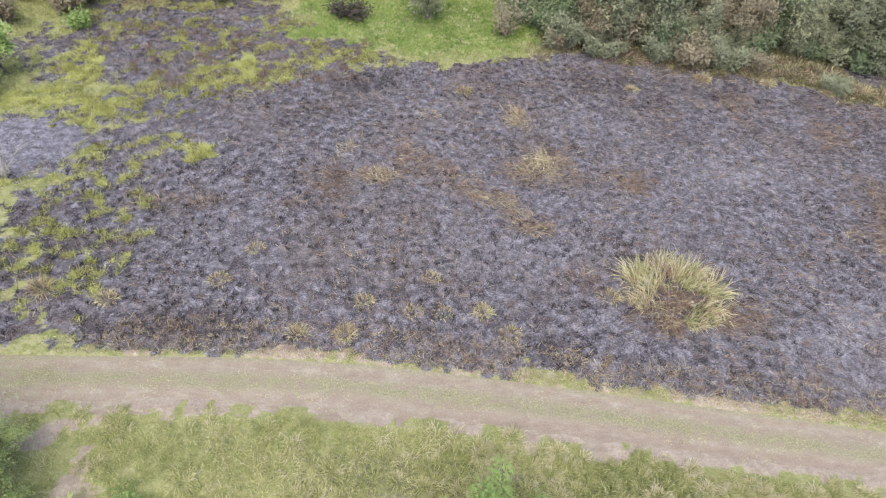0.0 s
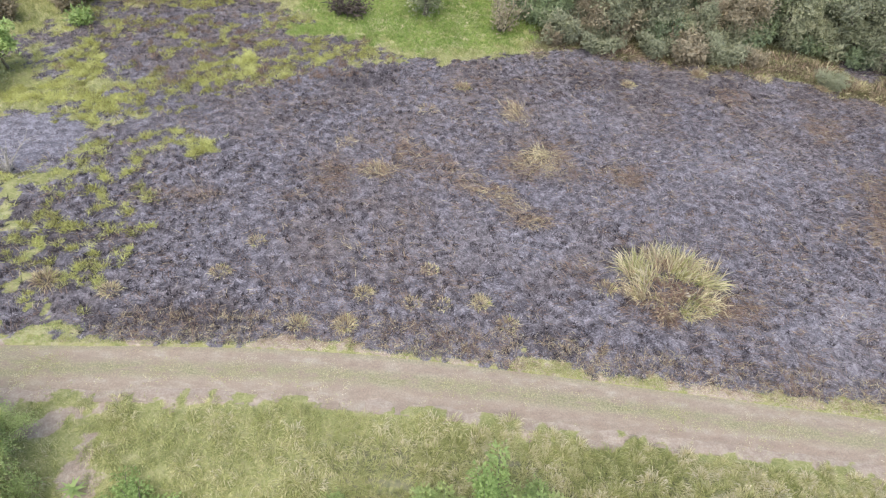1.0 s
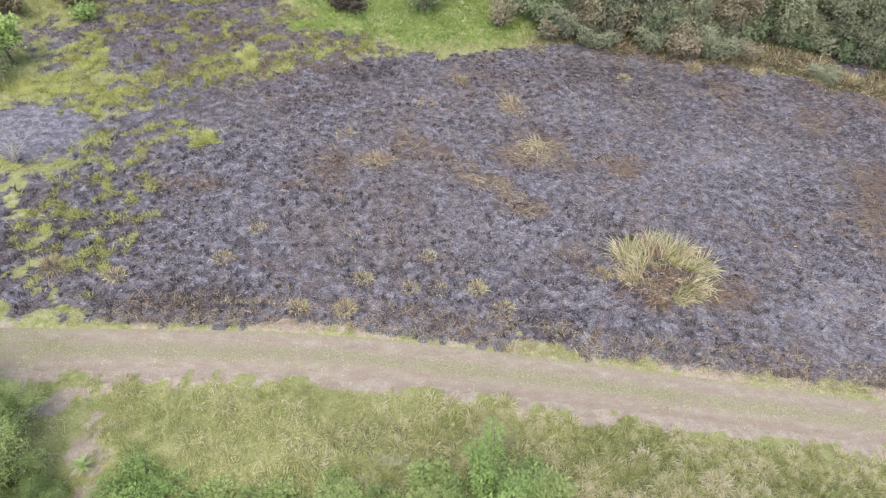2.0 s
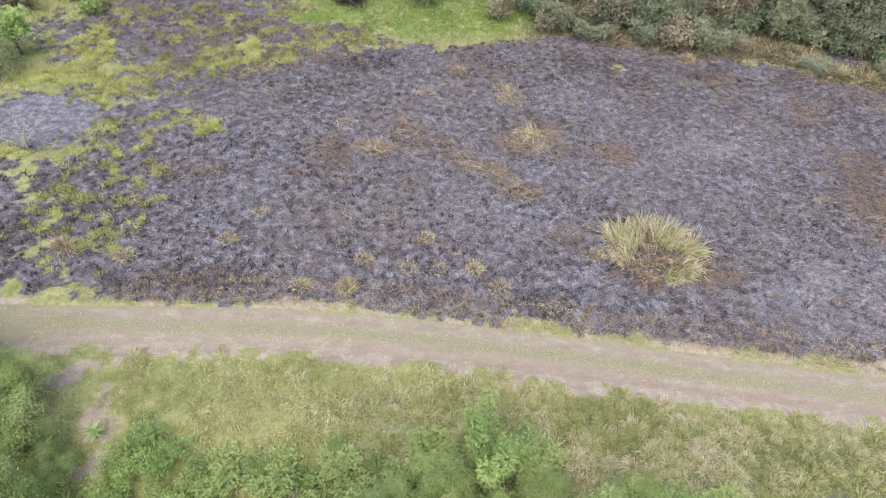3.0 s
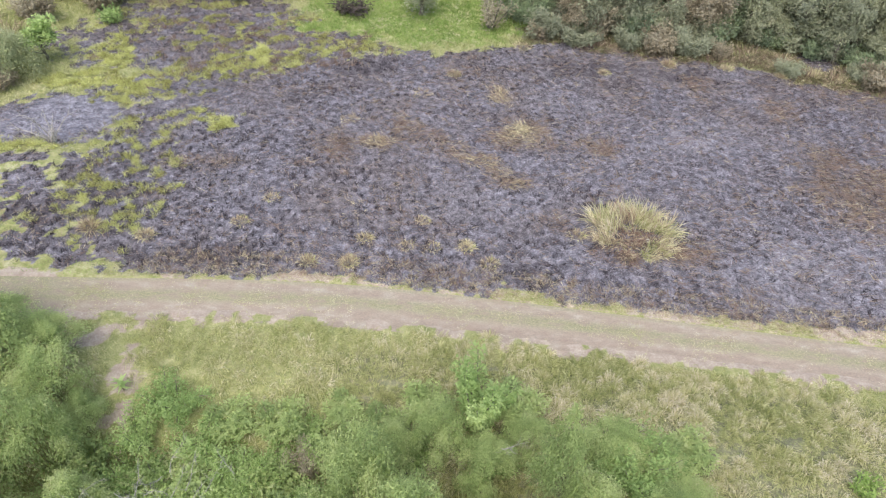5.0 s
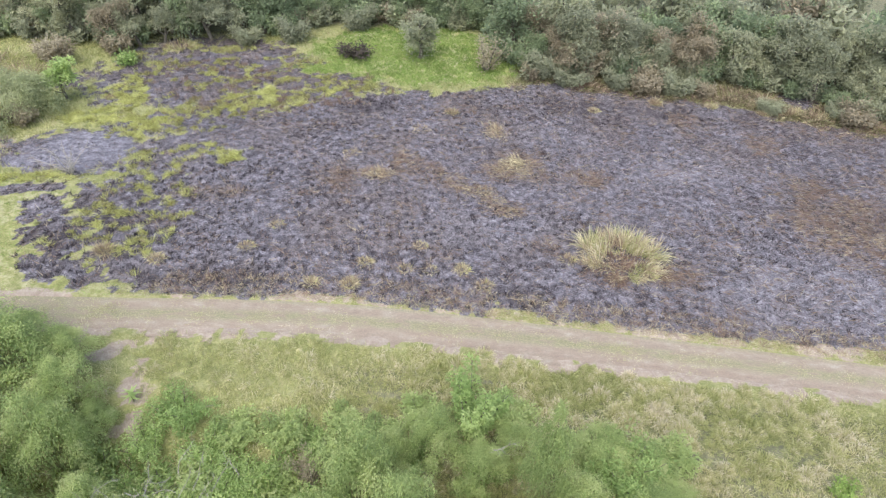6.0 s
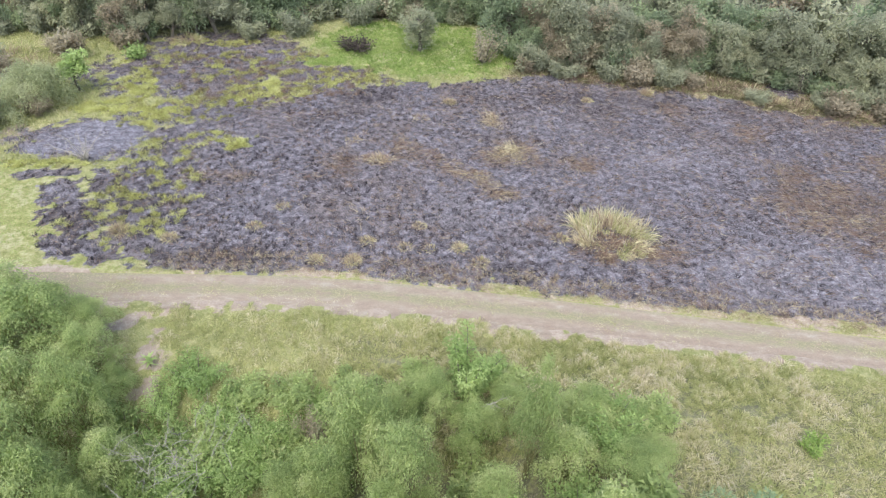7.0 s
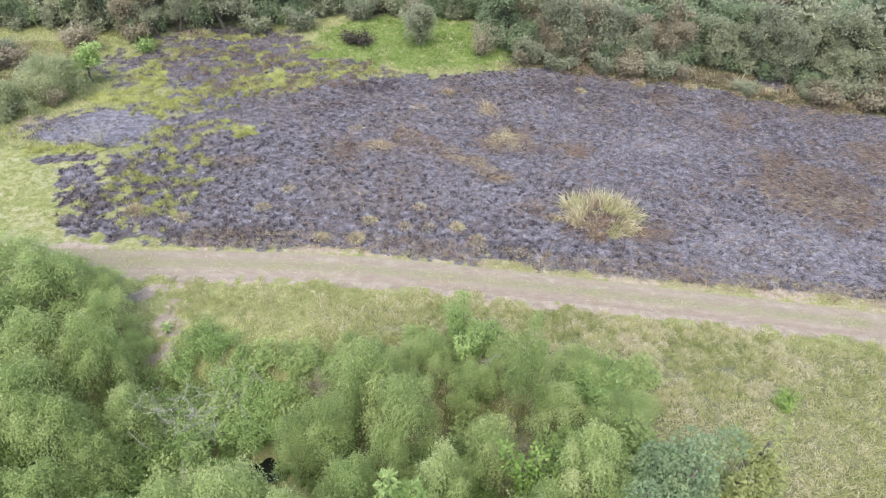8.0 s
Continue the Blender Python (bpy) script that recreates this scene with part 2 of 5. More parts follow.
def ground_material():
    m, nt, links, bsdf = nodes_of("field_ground")
    pos = nt.new("ShaderNodeNewGeometry").outputs["Position"]
    za, zb = nt.new("ShaderNodeVertexColor"), nt.new("ShaderNodeVertexColor")
    za.layer_name, zb.layer_name = "zone", "zone_more"
    sa, sb = nt.new("ShaderNodeSeparateColor"), nt.new("ShaderNodeSeparateColor")
    links.new(za.outputs[0], sa.inputs[0])
    links.new(zb.outputs[0], sb.inputs[0])
    fine, mid, wide = noise_node(nt, links, 9.0, 6, pos, 0.72), noise_node(nt, links, 1.7, 5, pos, 0.65), noise_node(nt, links, 0.22, 4, pos)
    both = maths(nt, links, 'MULTIPLY_ADD', mid, 0.55)
    both.node.inputs[2].default_value = 0.0
    both = maths(nt, links, 'ADD', both, maths(nt, links, 'MULTIPLY', fine, 0.6))
    burnt = ramp(nt, links, both, [(0.40, (0.034, 0.031, 0.036)), (0.50, (0.085, 0.079, 0.088)), (0.58, (0.16, 0.15, 0.168)), (0.70, (0.36, 0.345, 0.375))])
    brown = ramp(nt, links, both, [(0.40, (0.045, 0.038, 0.039)), (0.55, (0.135, 0.114, 0.11)), (0.72, (0.28, 0.245, 0.235))])
    zc = nt.new("ShaderNodeVertexColor")
    zc.layer_name = "cinders"
    sc = nt.new("ShaderNodeSeparateColor")
    links.new(zc.outputs[0], sc.inputs[0])
    burnt = mixer(nt, links, sc.outputs[0], burnt, brown)
    powder = ramp(nt, links, both, [(0.40, (0.07, 0.066, 0.074)), (0.54, (0.185, 0.178, 0.198)), (0.68, (0.36, 0.35, 0.38))])
    burnt = mixer(nt, links, maths(nt, links, 'MULTIPLY', sc.outputs[1], 0.75), burnt, powder)
    coal = ramp(nt, links, both, [(0.42, (0.026, 0.023, 0.027)), (0.55, (0.07, 0.062, 0.068)), (0.72, (0.2, 0.185, 0.195))])
    burnt = mixer(nt, links, maths(nt, links, 'MULTIPLY', sc.outputs[2], 0.7), burnt, coal)
    ashen = ramp(nt, links, both, [(0.40, (0.055, 0.052, 0.06)), (0.54, (0.15, 0.144, 0.165)), (0.68, (0.33, 0.32, 0.355))])
    grass = ramp(nt, links, both, [(0.38, (0.13, 0.15, 0.05)), (0.55, (0.27, 0.285, 0.105)), (0.72, (0.42, 0.39, 0.21))])
    lush = ramp(nt, links, both, [(0.38, (0.13, 0.145, 0.045)), (0.55, (0.26, 0.275, 0.09)), (0.72, (0.43, 0.415, 0.19))])
    soil = ramp(nt, links, both, [(0.38, (0.25, 0.195, 0.15)), (0.55, (0.37, 0.30, 0.235)), (0.72, (0.50, 0.43, 0.34))])
    ragged = maths(nt, links, 'MULTIPLY', maths(nt, links, 'SUBTRACT', noise_node(nt, links, 3.2, 5, pos, 0.75), 0.5), 1.7)

    def torn(mask):
        return ramp(nt, links, maths(nt, links, 'ADD', mask, ragged), [(0.38, (0, 0, 0)), (0.62, (1, 1, 1))])

    dry = ramp(nt, links, both, [(0.38, (0.24, 0.22, 0.12)), (0.55, (0.40, 0.37, 0.21)), (0.72, (0.52, 0.48, 0.32))])
    lush = mixer(nt, links, ramp(nt, links, maths(nt, links, 'ADD', maths(nt, links, 'MULTIPLY', wide, 0.6), maths(nt, links, 'MULTIPLY', mid, 0.4)), [(0.47, (0, 0, 0)), (0.6, (0.75, 0.75, 0.75))]), lush, dry)
    c = mixer(nt, links, torn(sb.outputs[1]), grass, lush)
    # ground below yellow tufts, darkened to paint the shade between them
    shaded_gold = ramp(nt, links, both, [(0.38, (0.07, 0.07, 0.03)), (0.55, (0.16, 0.16, 0.055)), (0.72, (0.32, 0.31, 0.12))])
    c = mixer(nt, links, torn(sb.outputs[0]), c, shaded_gold)
    c = mixer(nt, links, torn(sa.outputs[2]), c, soil)
    # darker ground colour: shade under trees and between tussocks, painted in
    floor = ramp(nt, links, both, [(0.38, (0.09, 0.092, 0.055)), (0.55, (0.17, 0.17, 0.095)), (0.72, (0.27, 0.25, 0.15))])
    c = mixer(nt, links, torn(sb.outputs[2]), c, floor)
    c = mixer(nt, links, torn(sa.outputs[0]), c, burnt)
    c = mixer(nt, links, torn(sa.outputs[1]), c, ashen)
    links.new(c, bsdf.inputs["Base Color"])
    bsdf.inputs["Roughness"].default_value = 0.95
    bump = nt.new("ShaderNodeBump")
    bump.inputs["Strength"].default_value, bump.inputs["Distance"].default_value = 0.9, 0.12
    links.new(both, bump.inputs["Height"])
    links.new(bump.outputs[0], bsdf.inputs["Normal"])
    return m


def road_material():
    m, nt, links, bsdf = nodes_of("scraped_earth_track")
    pos = nt.new("ShaderNodeNewGeometry").outputs["Position"]
    lane = nt.new("ShaderNodeVertexColor")
    lane.layer_name = "lane"
    sl = nt.new("ShaderNodeSeparateColor")
    links.new(lane.outputs[0], sl.inputs[0])
    stretch = nt.new("ShaderNodeMapping")
    stretch.inputs["Scale"].default_value = (0.6, 1.5, 1)
    stretch.inputs["Rotation"].default_value = (0, 0, 0.08)
    links.new(pos, stretch.inputs["Vector"])
    fine, mid = noise_node(nt, links, 12, 5, pos, 0.7), noise_node(nt, links, 1.4, 5, stretch.outputs[0], 0.65)
    earth = ramp(nt, links, mid, [(0.3, (0.30, 0.235, 0.18)), (0.5, (0.37, 0.30, 0.235)), (0.7, (0.46, 0.40, 0.325))])
    thin = ramp(nt, links, fine, [(0.35, (0.20, 0.20, 0.10)), (0.62, (0.37, 0.345, 0.21))])
    cover = maths(nt, links, 'MULTIPLY', sl.outputs[0], ramp(nt, links, maths(nt, links, 'ADD', maths(nt, links, 'MULTIPLY', mid, 0.6), maths(nt, links, 'MULTIPLY', fine, 0.4)), [(0.41, (0, 0, 0)), (0.52, (1, 1, 1))]))
    c = mixer(nt, links, cover, earth, thin)
    c = mixer(nt, links, maths(nt, links, 'MULTIPLY', sl.outputs[1], 0.3), c, (0.26, 0.185, 0.145))
    c = mixer(nt, links, 0.42, c, ramp(nt, links, fine, [(0.32, (0.3, 0.3, 0.28)), (0.62, (1, 1, 1))]), 'MULTIPLY')
    links.new(c, bsdf.inputs["Base Color"])
    bsdf.inputs["Roughness"].default_value = 0.95
    bump = nt.new("ShaderNodeBump")
    bump.inputs["Strength"].default_value, bump.inputs["Distance"].default_value = 0.6, 0.04
    links.new(fine, bump.inputs["Height"])
    links.new(bump.outputs[0], bsdf.inputs["Normal"])
    return m


def blade_material(name, stops, glow=0.25, shift=0.25, rough=0.75):
    """Leaves and blades: colours picked by the mesh's own 'tint', shifted a little thing by thing; light passes through in part."""
    m, nt, links, bsdf = nodes_of(name)
    tint = nt.new("ShaderNodeAttribute")
    tint.attribute_name = "tint"
    info = nt.new("ShaderNodeObjectInfo")
    f = maths(nt, links, 'ADD', tint.outputs["Fac"], maths(nt, links, 'MULTIPLY', maths(nt, links, 'SUBTRACT', info.outputs["Random"], 0.5), shift))
    c = ramp(nt, links, f, stops)
    links.new(c, bsdf.inputs["Base Color"])
    bsdf.inputs["Roughness"].default_value = rough
    bsdf.inputs["Specular IOR Level"].default_value = 0.15
    if glow:
        tr, mix = nt.new("ShaderNodeBsdfTranslucent"), nt.new("ShaderNodeMixShader")
        links.new(c, tr.inputs[0])
        mix.inputs[0].default_value = glow
        links.new(bsdf.outputs[0], mix.inputs[1])
        links.new(tr.outputs[0], mix.inputs[2])
        links.new(mix.outputs[0], nt["Material Output"].inputs[0])
    return m


def bark_material(name, dark, light):
    m, nt, links, bsdf = nodes_of(name)
    pos = nt.new("ShaderNodeTexCoord").outputs["Object"]
    links.new(ramp(nt, links, noise_node(nt, links, 6, 5, pos), [(0.35, dark), (0.65, light)]), bsdf.inputs["Base Color"])
    bsdf.inputs["Roughness"].default_value = 0.9
    return m


GROUND, ROAD = ground_material(), road_material()
BURNT = blade_material("charred_stubble", [(0.0, (0.024, 0.021, 0.025)), (0.45, (0.066, 0.057, 0.062)), (0.75, (0.175, 0.156, 0.167)), (1.0, (0.45, 0.42, 0.445))], 0.0, 0.0)
LITTER = blade_material("ash_litter", [(0.0, (0.066, 0.054, 0.057)), (0.4, (0.235, 0.207, 0.218)), (1.0, (0.62, 0.59, 0.61))], 0.0, 0.0)
STRAW = blade_material("dry_straw", [(0.0, (0.21, 0.14, 0.11)), (0.35, (0.35, 0.255, 0.19)), (0.65, (0.50, 0.42, 0.27)), (1.0, (0.76, 0.69, 0.44))], 0.2, 0.1)
YELLOW = blade_material("yellow_grass", [(0.0, (0.13, 0.115, 0.065)), (0.35, (0.37, 0.35, 0.13)), (0.7, (0.57, 0.60, 0.19)), (1.0, (0.75, 0.76, 0.36))], 0.35, 0.1)
LUSH = blade_material("lush_grass", [(0.0, (0.12, 0.19, 0.05)), (0.5, (0.27, 0.39, 0.10)), (1.0, (0.48, 0.57, 0.20))], 0.3, 0.1)
TUSSOCK = blade_material("tussock_grass", [(0.0, (0.31, 0.335, 0.14)), (0.3, (0.46, 0.48, 0.20)), (0.55, (0.60, 0.58, 0.31)), (0.8, (0.70, 0.64, 0.425)), (1.0, (0.79, 0.72, 0.56))], 0.36, 0.3)
MARGIN = blade_material("margin_grass", [(0.0, (0.10, 0.085, 0.055)), (0.3, (0.21, 0.185, 0.105)), (0.6, (0.33, 0.33, 0.15)), (1.0, (0.52, 0.53, 0.26))], 0.3, 0.1)
BAMBOO = blade_material("bamboo_leaf", [(0.0, (0.275, 0.35, 0.14)), (0.4, (0.39, 0.48, 0.19)), (0.75, (0.495, 0.57, 0.245)), (1.0, (0.59, 0.63, 0.325))], 0.45, 0.3)
SHRUB = blade_material("shrub_leaf", [(0.0, (0.21, 0.29, 0.10)), (0.5, (0.36, 0.48, 0.175)), (1.0, (0.53, 0.64, 0.27))], 0.46, 0.4)
# both woodland leaf colours are lifted and greyed to stand in for distance haze
WOODS = blade_material("woodland_leaf", [(0.0, (0.29, 0.305, 0.215)), (0.45, (0.38, 0.40, 0.27)), (0.8, (0.475, 0.49, 0.325)), (1.0, (0.56, 0.56, 0.38))], 0.48, 0.5)
DARKWOODS = blade_material("dark_woodland_leaf", [(0.0, (0.22, 0.27, 0.175)), (0.5, (0.325, 0.395, 0.235)), (1.0, (0.45, 0.52, 0.295))], 0.45, 0.4)
RUSSET = blade_material("withered_leaf", [(0.0, (0.26, 0.225, 0.16)), (0.5, (0.40, 0.35, 0.245)), (1.0, (0.56, 0.51, 0.37))], 0.45, 0.3)
OLIVE = blade_material("olive_leaf", [(0.0, (0.28, 0.31, 0.175)), (0.5, (0.42, 0.46, 0.255)), (1.0, (0.56, 0.58, 0.34))], 0.46, 0.3)
BLUEGREEN = blade_material("blue_green_leaf", [(0.0, (0.19, 0.255, 0.145)), (0.5, (0.315, 0.405, 0.23)), (1.0, (0.46, 0.54, 0.31))], 0.45, 0.1)
MUSTARD = blade_material("olive_yellow_leaf", [(0.0, (0.27, 0.29, 0.12)), (0.5, (0.42, 0.45, 0.19)), (1.0, (0.58, 0.58, 0.29))], 0.45, 0.1)
SCORCHED = blade_material("scorched_leaf", [(0.0, (0.02, 0.017, 0.015)), (0.5, (0.055, 0.046, 0.04)), (1.0, (0.14, 0.115, 0.09))], 0.1, 0.1)
BARK = bark_material("grey_bark", (0.10, 0.085, 0.065), (0.28, 0.25, 0.20))
CULM = bark_material("bamboo_culm", (0.16, 0.17, 0.06), (0.36, 0.34, 0.16))
DEADWOOD = bark_material("bleached_dead_wood", (0.24, 0.22, 0.19), (0.46, 0.43, 0.38))
CHARWOOD = bark_material("charred_wood", (0.012, 0.011, 0.012), (0.06, 0.055, 0.055))
PALE = bark_material("pale_stone", (0.40, 0.36, 0.28), (0.62, 0.58, 0.48))


# ---- mesh helpers ----
def mesh_of(name, verts, quads=None, tris=None, tint=None, smooth=False):
    """A mesh from arrays of corners, four-sided and three-sided faces, with a 'tint' for each corner."""
    me = bpy.data.meshes.new(name)
    quads = np.zeros((0, 4), int) if quads is None else np.asarray(quads)
    tris = np.zeros((0, 3), int) if tris is None else np.asarray(tris)
    me.vertices.add(len(verts))
    me.vertices.foreach_set("co", np.asarray(verts, np.float32).ravel())
    me.loops.add(quads.size + tris.size)
    me.loops.foreach_set("vertex_index", np.concatenate([quads.ravel(), tris.ravel()]).astype(np.int32))
    me.polygons.add(len(quads) + len(tris))
    starts = np.concatenate([np.arange(len(quads)) * 4, quads.size + np.arange(len(tris)) * 3])
    me.polygons.foreach_set("loop_start", starts.astype(np.int32))
    me.polygons.foreach_set("use_smooth", np.full(len(starts), smooth))
    if tint is not None:
        me.attributes.new("tint", 'FLOAT', 'POINT').data.foreach_set("value", np.clip(tint, 0, 1).astype(np.float32))
    me.update(calc_edges=True)
    return me


def join(*sets):
    """Joins (verts, quads, tris, tint) sets."""
    v, q, t, c, n = [], [], [], [], 0
    for a, b, d, e in sets:
        v.append(a), q.append(np.asarray(b).reshape(-1, 4) + n), t.append(np.asarray(d).reshape(-1, 3) + n), c.append(e)
        n += len(a)
    return np.concatenate(v), np.concatenate(q).astype(int), np.concatenate(t).astype(int), np.concatenate(c)


def unit(v):
    return v / np.maximum(np.linalg.norm(v, axis=-1, keepdims=True), 1e-9)


def across(d, r):
    """A level-ish direction square to d, turned by chance."""
    return unit(np.cross(d, unit(r.normal(size=d.shape) + np.array((0, 0, 0.001)))))


def blades(base, way, length, width, droop, tint, r, fine=True):
    """Grass blades: a bent strip that ends in a point. fine: four corners, else three."""
    n = len(base)
    length, width, droop = (np.broadcast_to(np.asarray(a, float), (n,))[:, None] for a in (length, width, droop))
    side = across(way, r) * width / 2
    down = np.array((0, 0, -1.0))
    tip = base + way * length + down * length * droop
    if not fine:
        v = np.stack([base - side, base + side, tip], 1).reshape(-1, 3)
        return v, np.zeros((0, 4), int), np.arange(3 * n).reshape(-1, 3), np.repeat(tint, 3)
    mid = base + way * length * 0.52 + down * length * droop * 0.18
    v = np.stack([base, mid + side, tip, mid - side], 1).reshape(-1, 3)
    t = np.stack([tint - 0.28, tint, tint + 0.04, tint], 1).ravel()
    return v, np.arange(4 * n).reshape(-1, 4), np.zeros((0, 3), int), t


def leaves(base, way, length, width, tint, r, flat=1.0):
    """Leaves: one pointed, upward-turned blade each, broad at its foot."""
    n = len(base)
    length, width = (np.broadcast_to(np.asarray(a, float), (n,))[:, None] for a in (length, width))
    side = unit(np.cross(way, unit(r.normal(size=way.shape) * 0.55 + np.array((0.01, 0, 1.5 * flat))))) * width / 2
    v = np.stack([base + side + way * length * 0.1, base - side, base + way * length], 1).reshape(-1, 3)
    return v, np.zeros((0, 4), int), np.arange(3 * n).reshape(-1, 3), np.repeat(tint, 3)


def tube(points, radii, sides=6):
    """A tapered tube along a line of points."""
    p, n = np.asarray(points, float), len(points)
    d = unit(np.gradient(p, axis=0))
    a = unit(np.cross(d, np.array((0.31, 0.17, 0.93)) + 0 * d))
    b = np.cross(d, a)
    ang = np.linspace(0, 2 * np.pi, sides, endpoint=False)
    ring = p[:, None] + np.asarray(radii, float)[:, None, None] * (np.cos(ang)[None, :, None] * a[:, None] + np.sin(ang)[None, :, None] * b[:, None])
    i, j = np.meshgrid(np.arange(n - 1), np.arange(sides), indexing="ij")
    q = np.stack([i * sides + j, i * sides + (j + 1) % sides, (i + 1) * sides + (j + 1) % sides, (i + 1) * sides + j], -1).reshape(-1, 4)
    cap = [(( n - 1) * sides, (n - 1) * sides + k, (n - 1) * sides + k + 1) for k in range(1, sides - 1)]
    return ring.reshape(-1, 3), q, np.array(cap), np.full(n * sides, 0.5)


def ball_dirs(n, r):
    return unit(r.normal(size=(n, 3)))


def part(name, data, material, parent=None, label="", category="", group="", kind=""):
    """One mesh object from a joined set, under its thing."""
    me = mesh_of(name, *data, smooth=False)
    me.materials.append(material)
    ob = new(name, me)
    if parent:
        ob.parent = parent
    return tagged(ob, label, category, group, kind)


def thing(name, label, category, group="", kind=""):
    return tagged(new(name), label, category, group, kind)


def at(x, y, sink=0.03, turn=0.0):
    return pose(x, y, float(height(x, y)) - sink, 0, 0, turn)


# ---- ground sheet and track ----
def spread(lo, hi, pitch, far):
    inner = np.arange(lo, hi + 1e-6, pitch)
    outer = np.cumsum(pitch * 1.28 ** np.arange(1, 60))
    outer = outer[outer < far]
    return np.concatenate([lo - outer[::-1], inner, hi + outer])


def grid_mesh(name, xs, ss, lift):
    X, S = np.meshgrid(xs, ss)
    Y = road_far(X) + S
    Z = lift(X, Y)
    n = len(xs)
    i, j = np.meshgrid(np.arange(len(ss) - 1), np.arange(n - 1), indexing="ij")
    q = np.stack([i * n + j, i * n + j + 1, (i + 1) * n + j + 1, (i + 1) * n + j], -1).reshape(-1, 4)
    return mesh_of(name, np.stack([X, Y, Z], -1).reshape(-1, 3), q, smooth=True), X.ravel(), Y.ravel(), S.ravel()


def colours(me, name, r, g, b):
    me.color_attributes.new(name, 'FLOAT_COLOR', 'POINT').data.foreach_set("color", np.stack([r, g, b, np.ones_like(r)], 1).astype(np.float32).ravel())


xs = spread(-44, 56, 0.35, 900)
ss = np.unique(np.concatenate([spread(-22, 44, 0.33, 900), [-ROAD_W - 0.04, 0.03]]).round(3))
me, gx, gy, gs = grid_mesh("ground", xs, ss, height)
burn, yellow, lush, ash, soil = zones(gx, gy)
colours(me, "zone", burn, ash, soil)
# mask of painted shade: wood floor and edge, gully, then gaps on the bank
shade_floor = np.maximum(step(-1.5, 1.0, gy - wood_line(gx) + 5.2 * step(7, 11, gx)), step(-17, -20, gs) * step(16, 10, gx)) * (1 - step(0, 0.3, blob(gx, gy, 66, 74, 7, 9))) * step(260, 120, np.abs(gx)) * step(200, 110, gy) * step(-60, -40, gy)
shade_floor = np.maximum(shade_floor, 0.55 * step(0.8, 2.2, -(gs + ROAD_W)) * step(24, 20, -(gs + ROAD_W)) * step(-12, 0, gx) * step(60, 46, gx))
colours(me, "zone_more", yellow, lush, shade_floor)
colours(me, "cinders", *cinders(gx, gy))
me.materials.append(GROUND)
tagged(new("ground", me), "burnt hillside ground with ash, bare soil and grass", "ground", kind="structure")

rs = np.linspace(-ROAD_W - 0.25, 0.0, 17)
me, gx, gy, gs = grid_mesh("road", np.arange(-34, 90.1, 0.4), rs, lambda x, y: 0.03 * fbm(x, y, 2.5, 3) + 0.02 - 0.05 * step(0.9, 0.2, np.abs((y - road_far(x)) + 2.75)))
left_fade = step(-18, -27, gx)
colours(me, "lane", np.clip(step(0.75, 0.1, np.abs(gs + 1.55)) * 0.95 + left_fade + step(-0.5, -0.2, gs) * 0.5 + 0.12, 0, 1), step(0.42, 0.05, np.abs(gs + 2.65)) * step(-6, 3, gx), gs * 0)
me.materials.append(ROAD)
tagged(new("road", me), "scraped pale earth farm track with thin grass strips", "road", kind="structure")


# ---- scatter: stubble, litter and grass that nobody could count ----
def spots(n, x0, x1, y0, y1, r):
    return r.uniform(x0, x1, n), r.uniform(y0, y1, n)


def tufts(x, y, r, count, length, width, lean, droop, tint, jitter=0.1, fine=True, vary=0.25, heading=None, sink=0.02):
    """Tufts of blades at places x, y; lean: how far the blades open from upright."""
    n = len(x)
    k = np.repeat(np.arange(n), count)
    bx, by = x[k] + r.normal(size=len(k)) * jitter, y[k] + r.normal(size=len(k)) * jitter
    base = np.stack([bx, by, height(bx, by) - sink], 1)
    az = r.uniform(0, 2 * np.pi, len(k)) if heading is None else heading[k] + r.normal(size=len(k)) * 0.5
    op = np.clip(lean + r.normal(size=len(k)) * 0.25, 0.02, 1.5)
    way = np.stack([np.cos(az) * np.sin(op), np.sin(az) * np.sin(op), np.cos(op)], 1)
    size = np.broadcast_to(np.asarray(length, float), (n,))[k] * r.uniform(0.6, 1.25, len(k))
    shade = np.broadcast_to(np.asarray(tint, float), (n,))[k] + r.normal(size=len(k)) * vary * 0.5
    return blades(base, way, size, width * r.uniform(0.7, 1.3, len(k)), droop, shade, r, fine)


FX0, FX1, FY0, FY1 = -40, 56, 18, 66
r = np.random.RandomState(11)
x, y = spots(82000, FX0, FX1, FY0, FY1, r)
b, ye, lu, a, so = zones(x, y)
brown, pale, char = cinders(x, y)
keep = (b > 0.4) & (r.rand(len(x)) < (0.52 + 1.0 * soft_noise(x, y, 0.8, 21, 3) + 0.2 * char - 0.12 * pale) * np.where(a > 0.5, 0.35, 1.0))
x, y, brown, pale, char = x[keep], y[keep], brown[keep], pale[keep], char[keep]
tone = 0.46 + 0.22 * soft_noise(x, y, 0.6, 31, 3) + 0.2 * soft_noise(x, y, 6, 33) + 0.12 * pale - 0.16 * char
part("charred_stubble", tufts(x, y, r, 7, 0.22, 0.034, 0.85, 0.1, tone, 0.1, False, 0.5), BURNT, None, "charred black and grey grass stubble on burnt ground", "grass", kind="stuff")

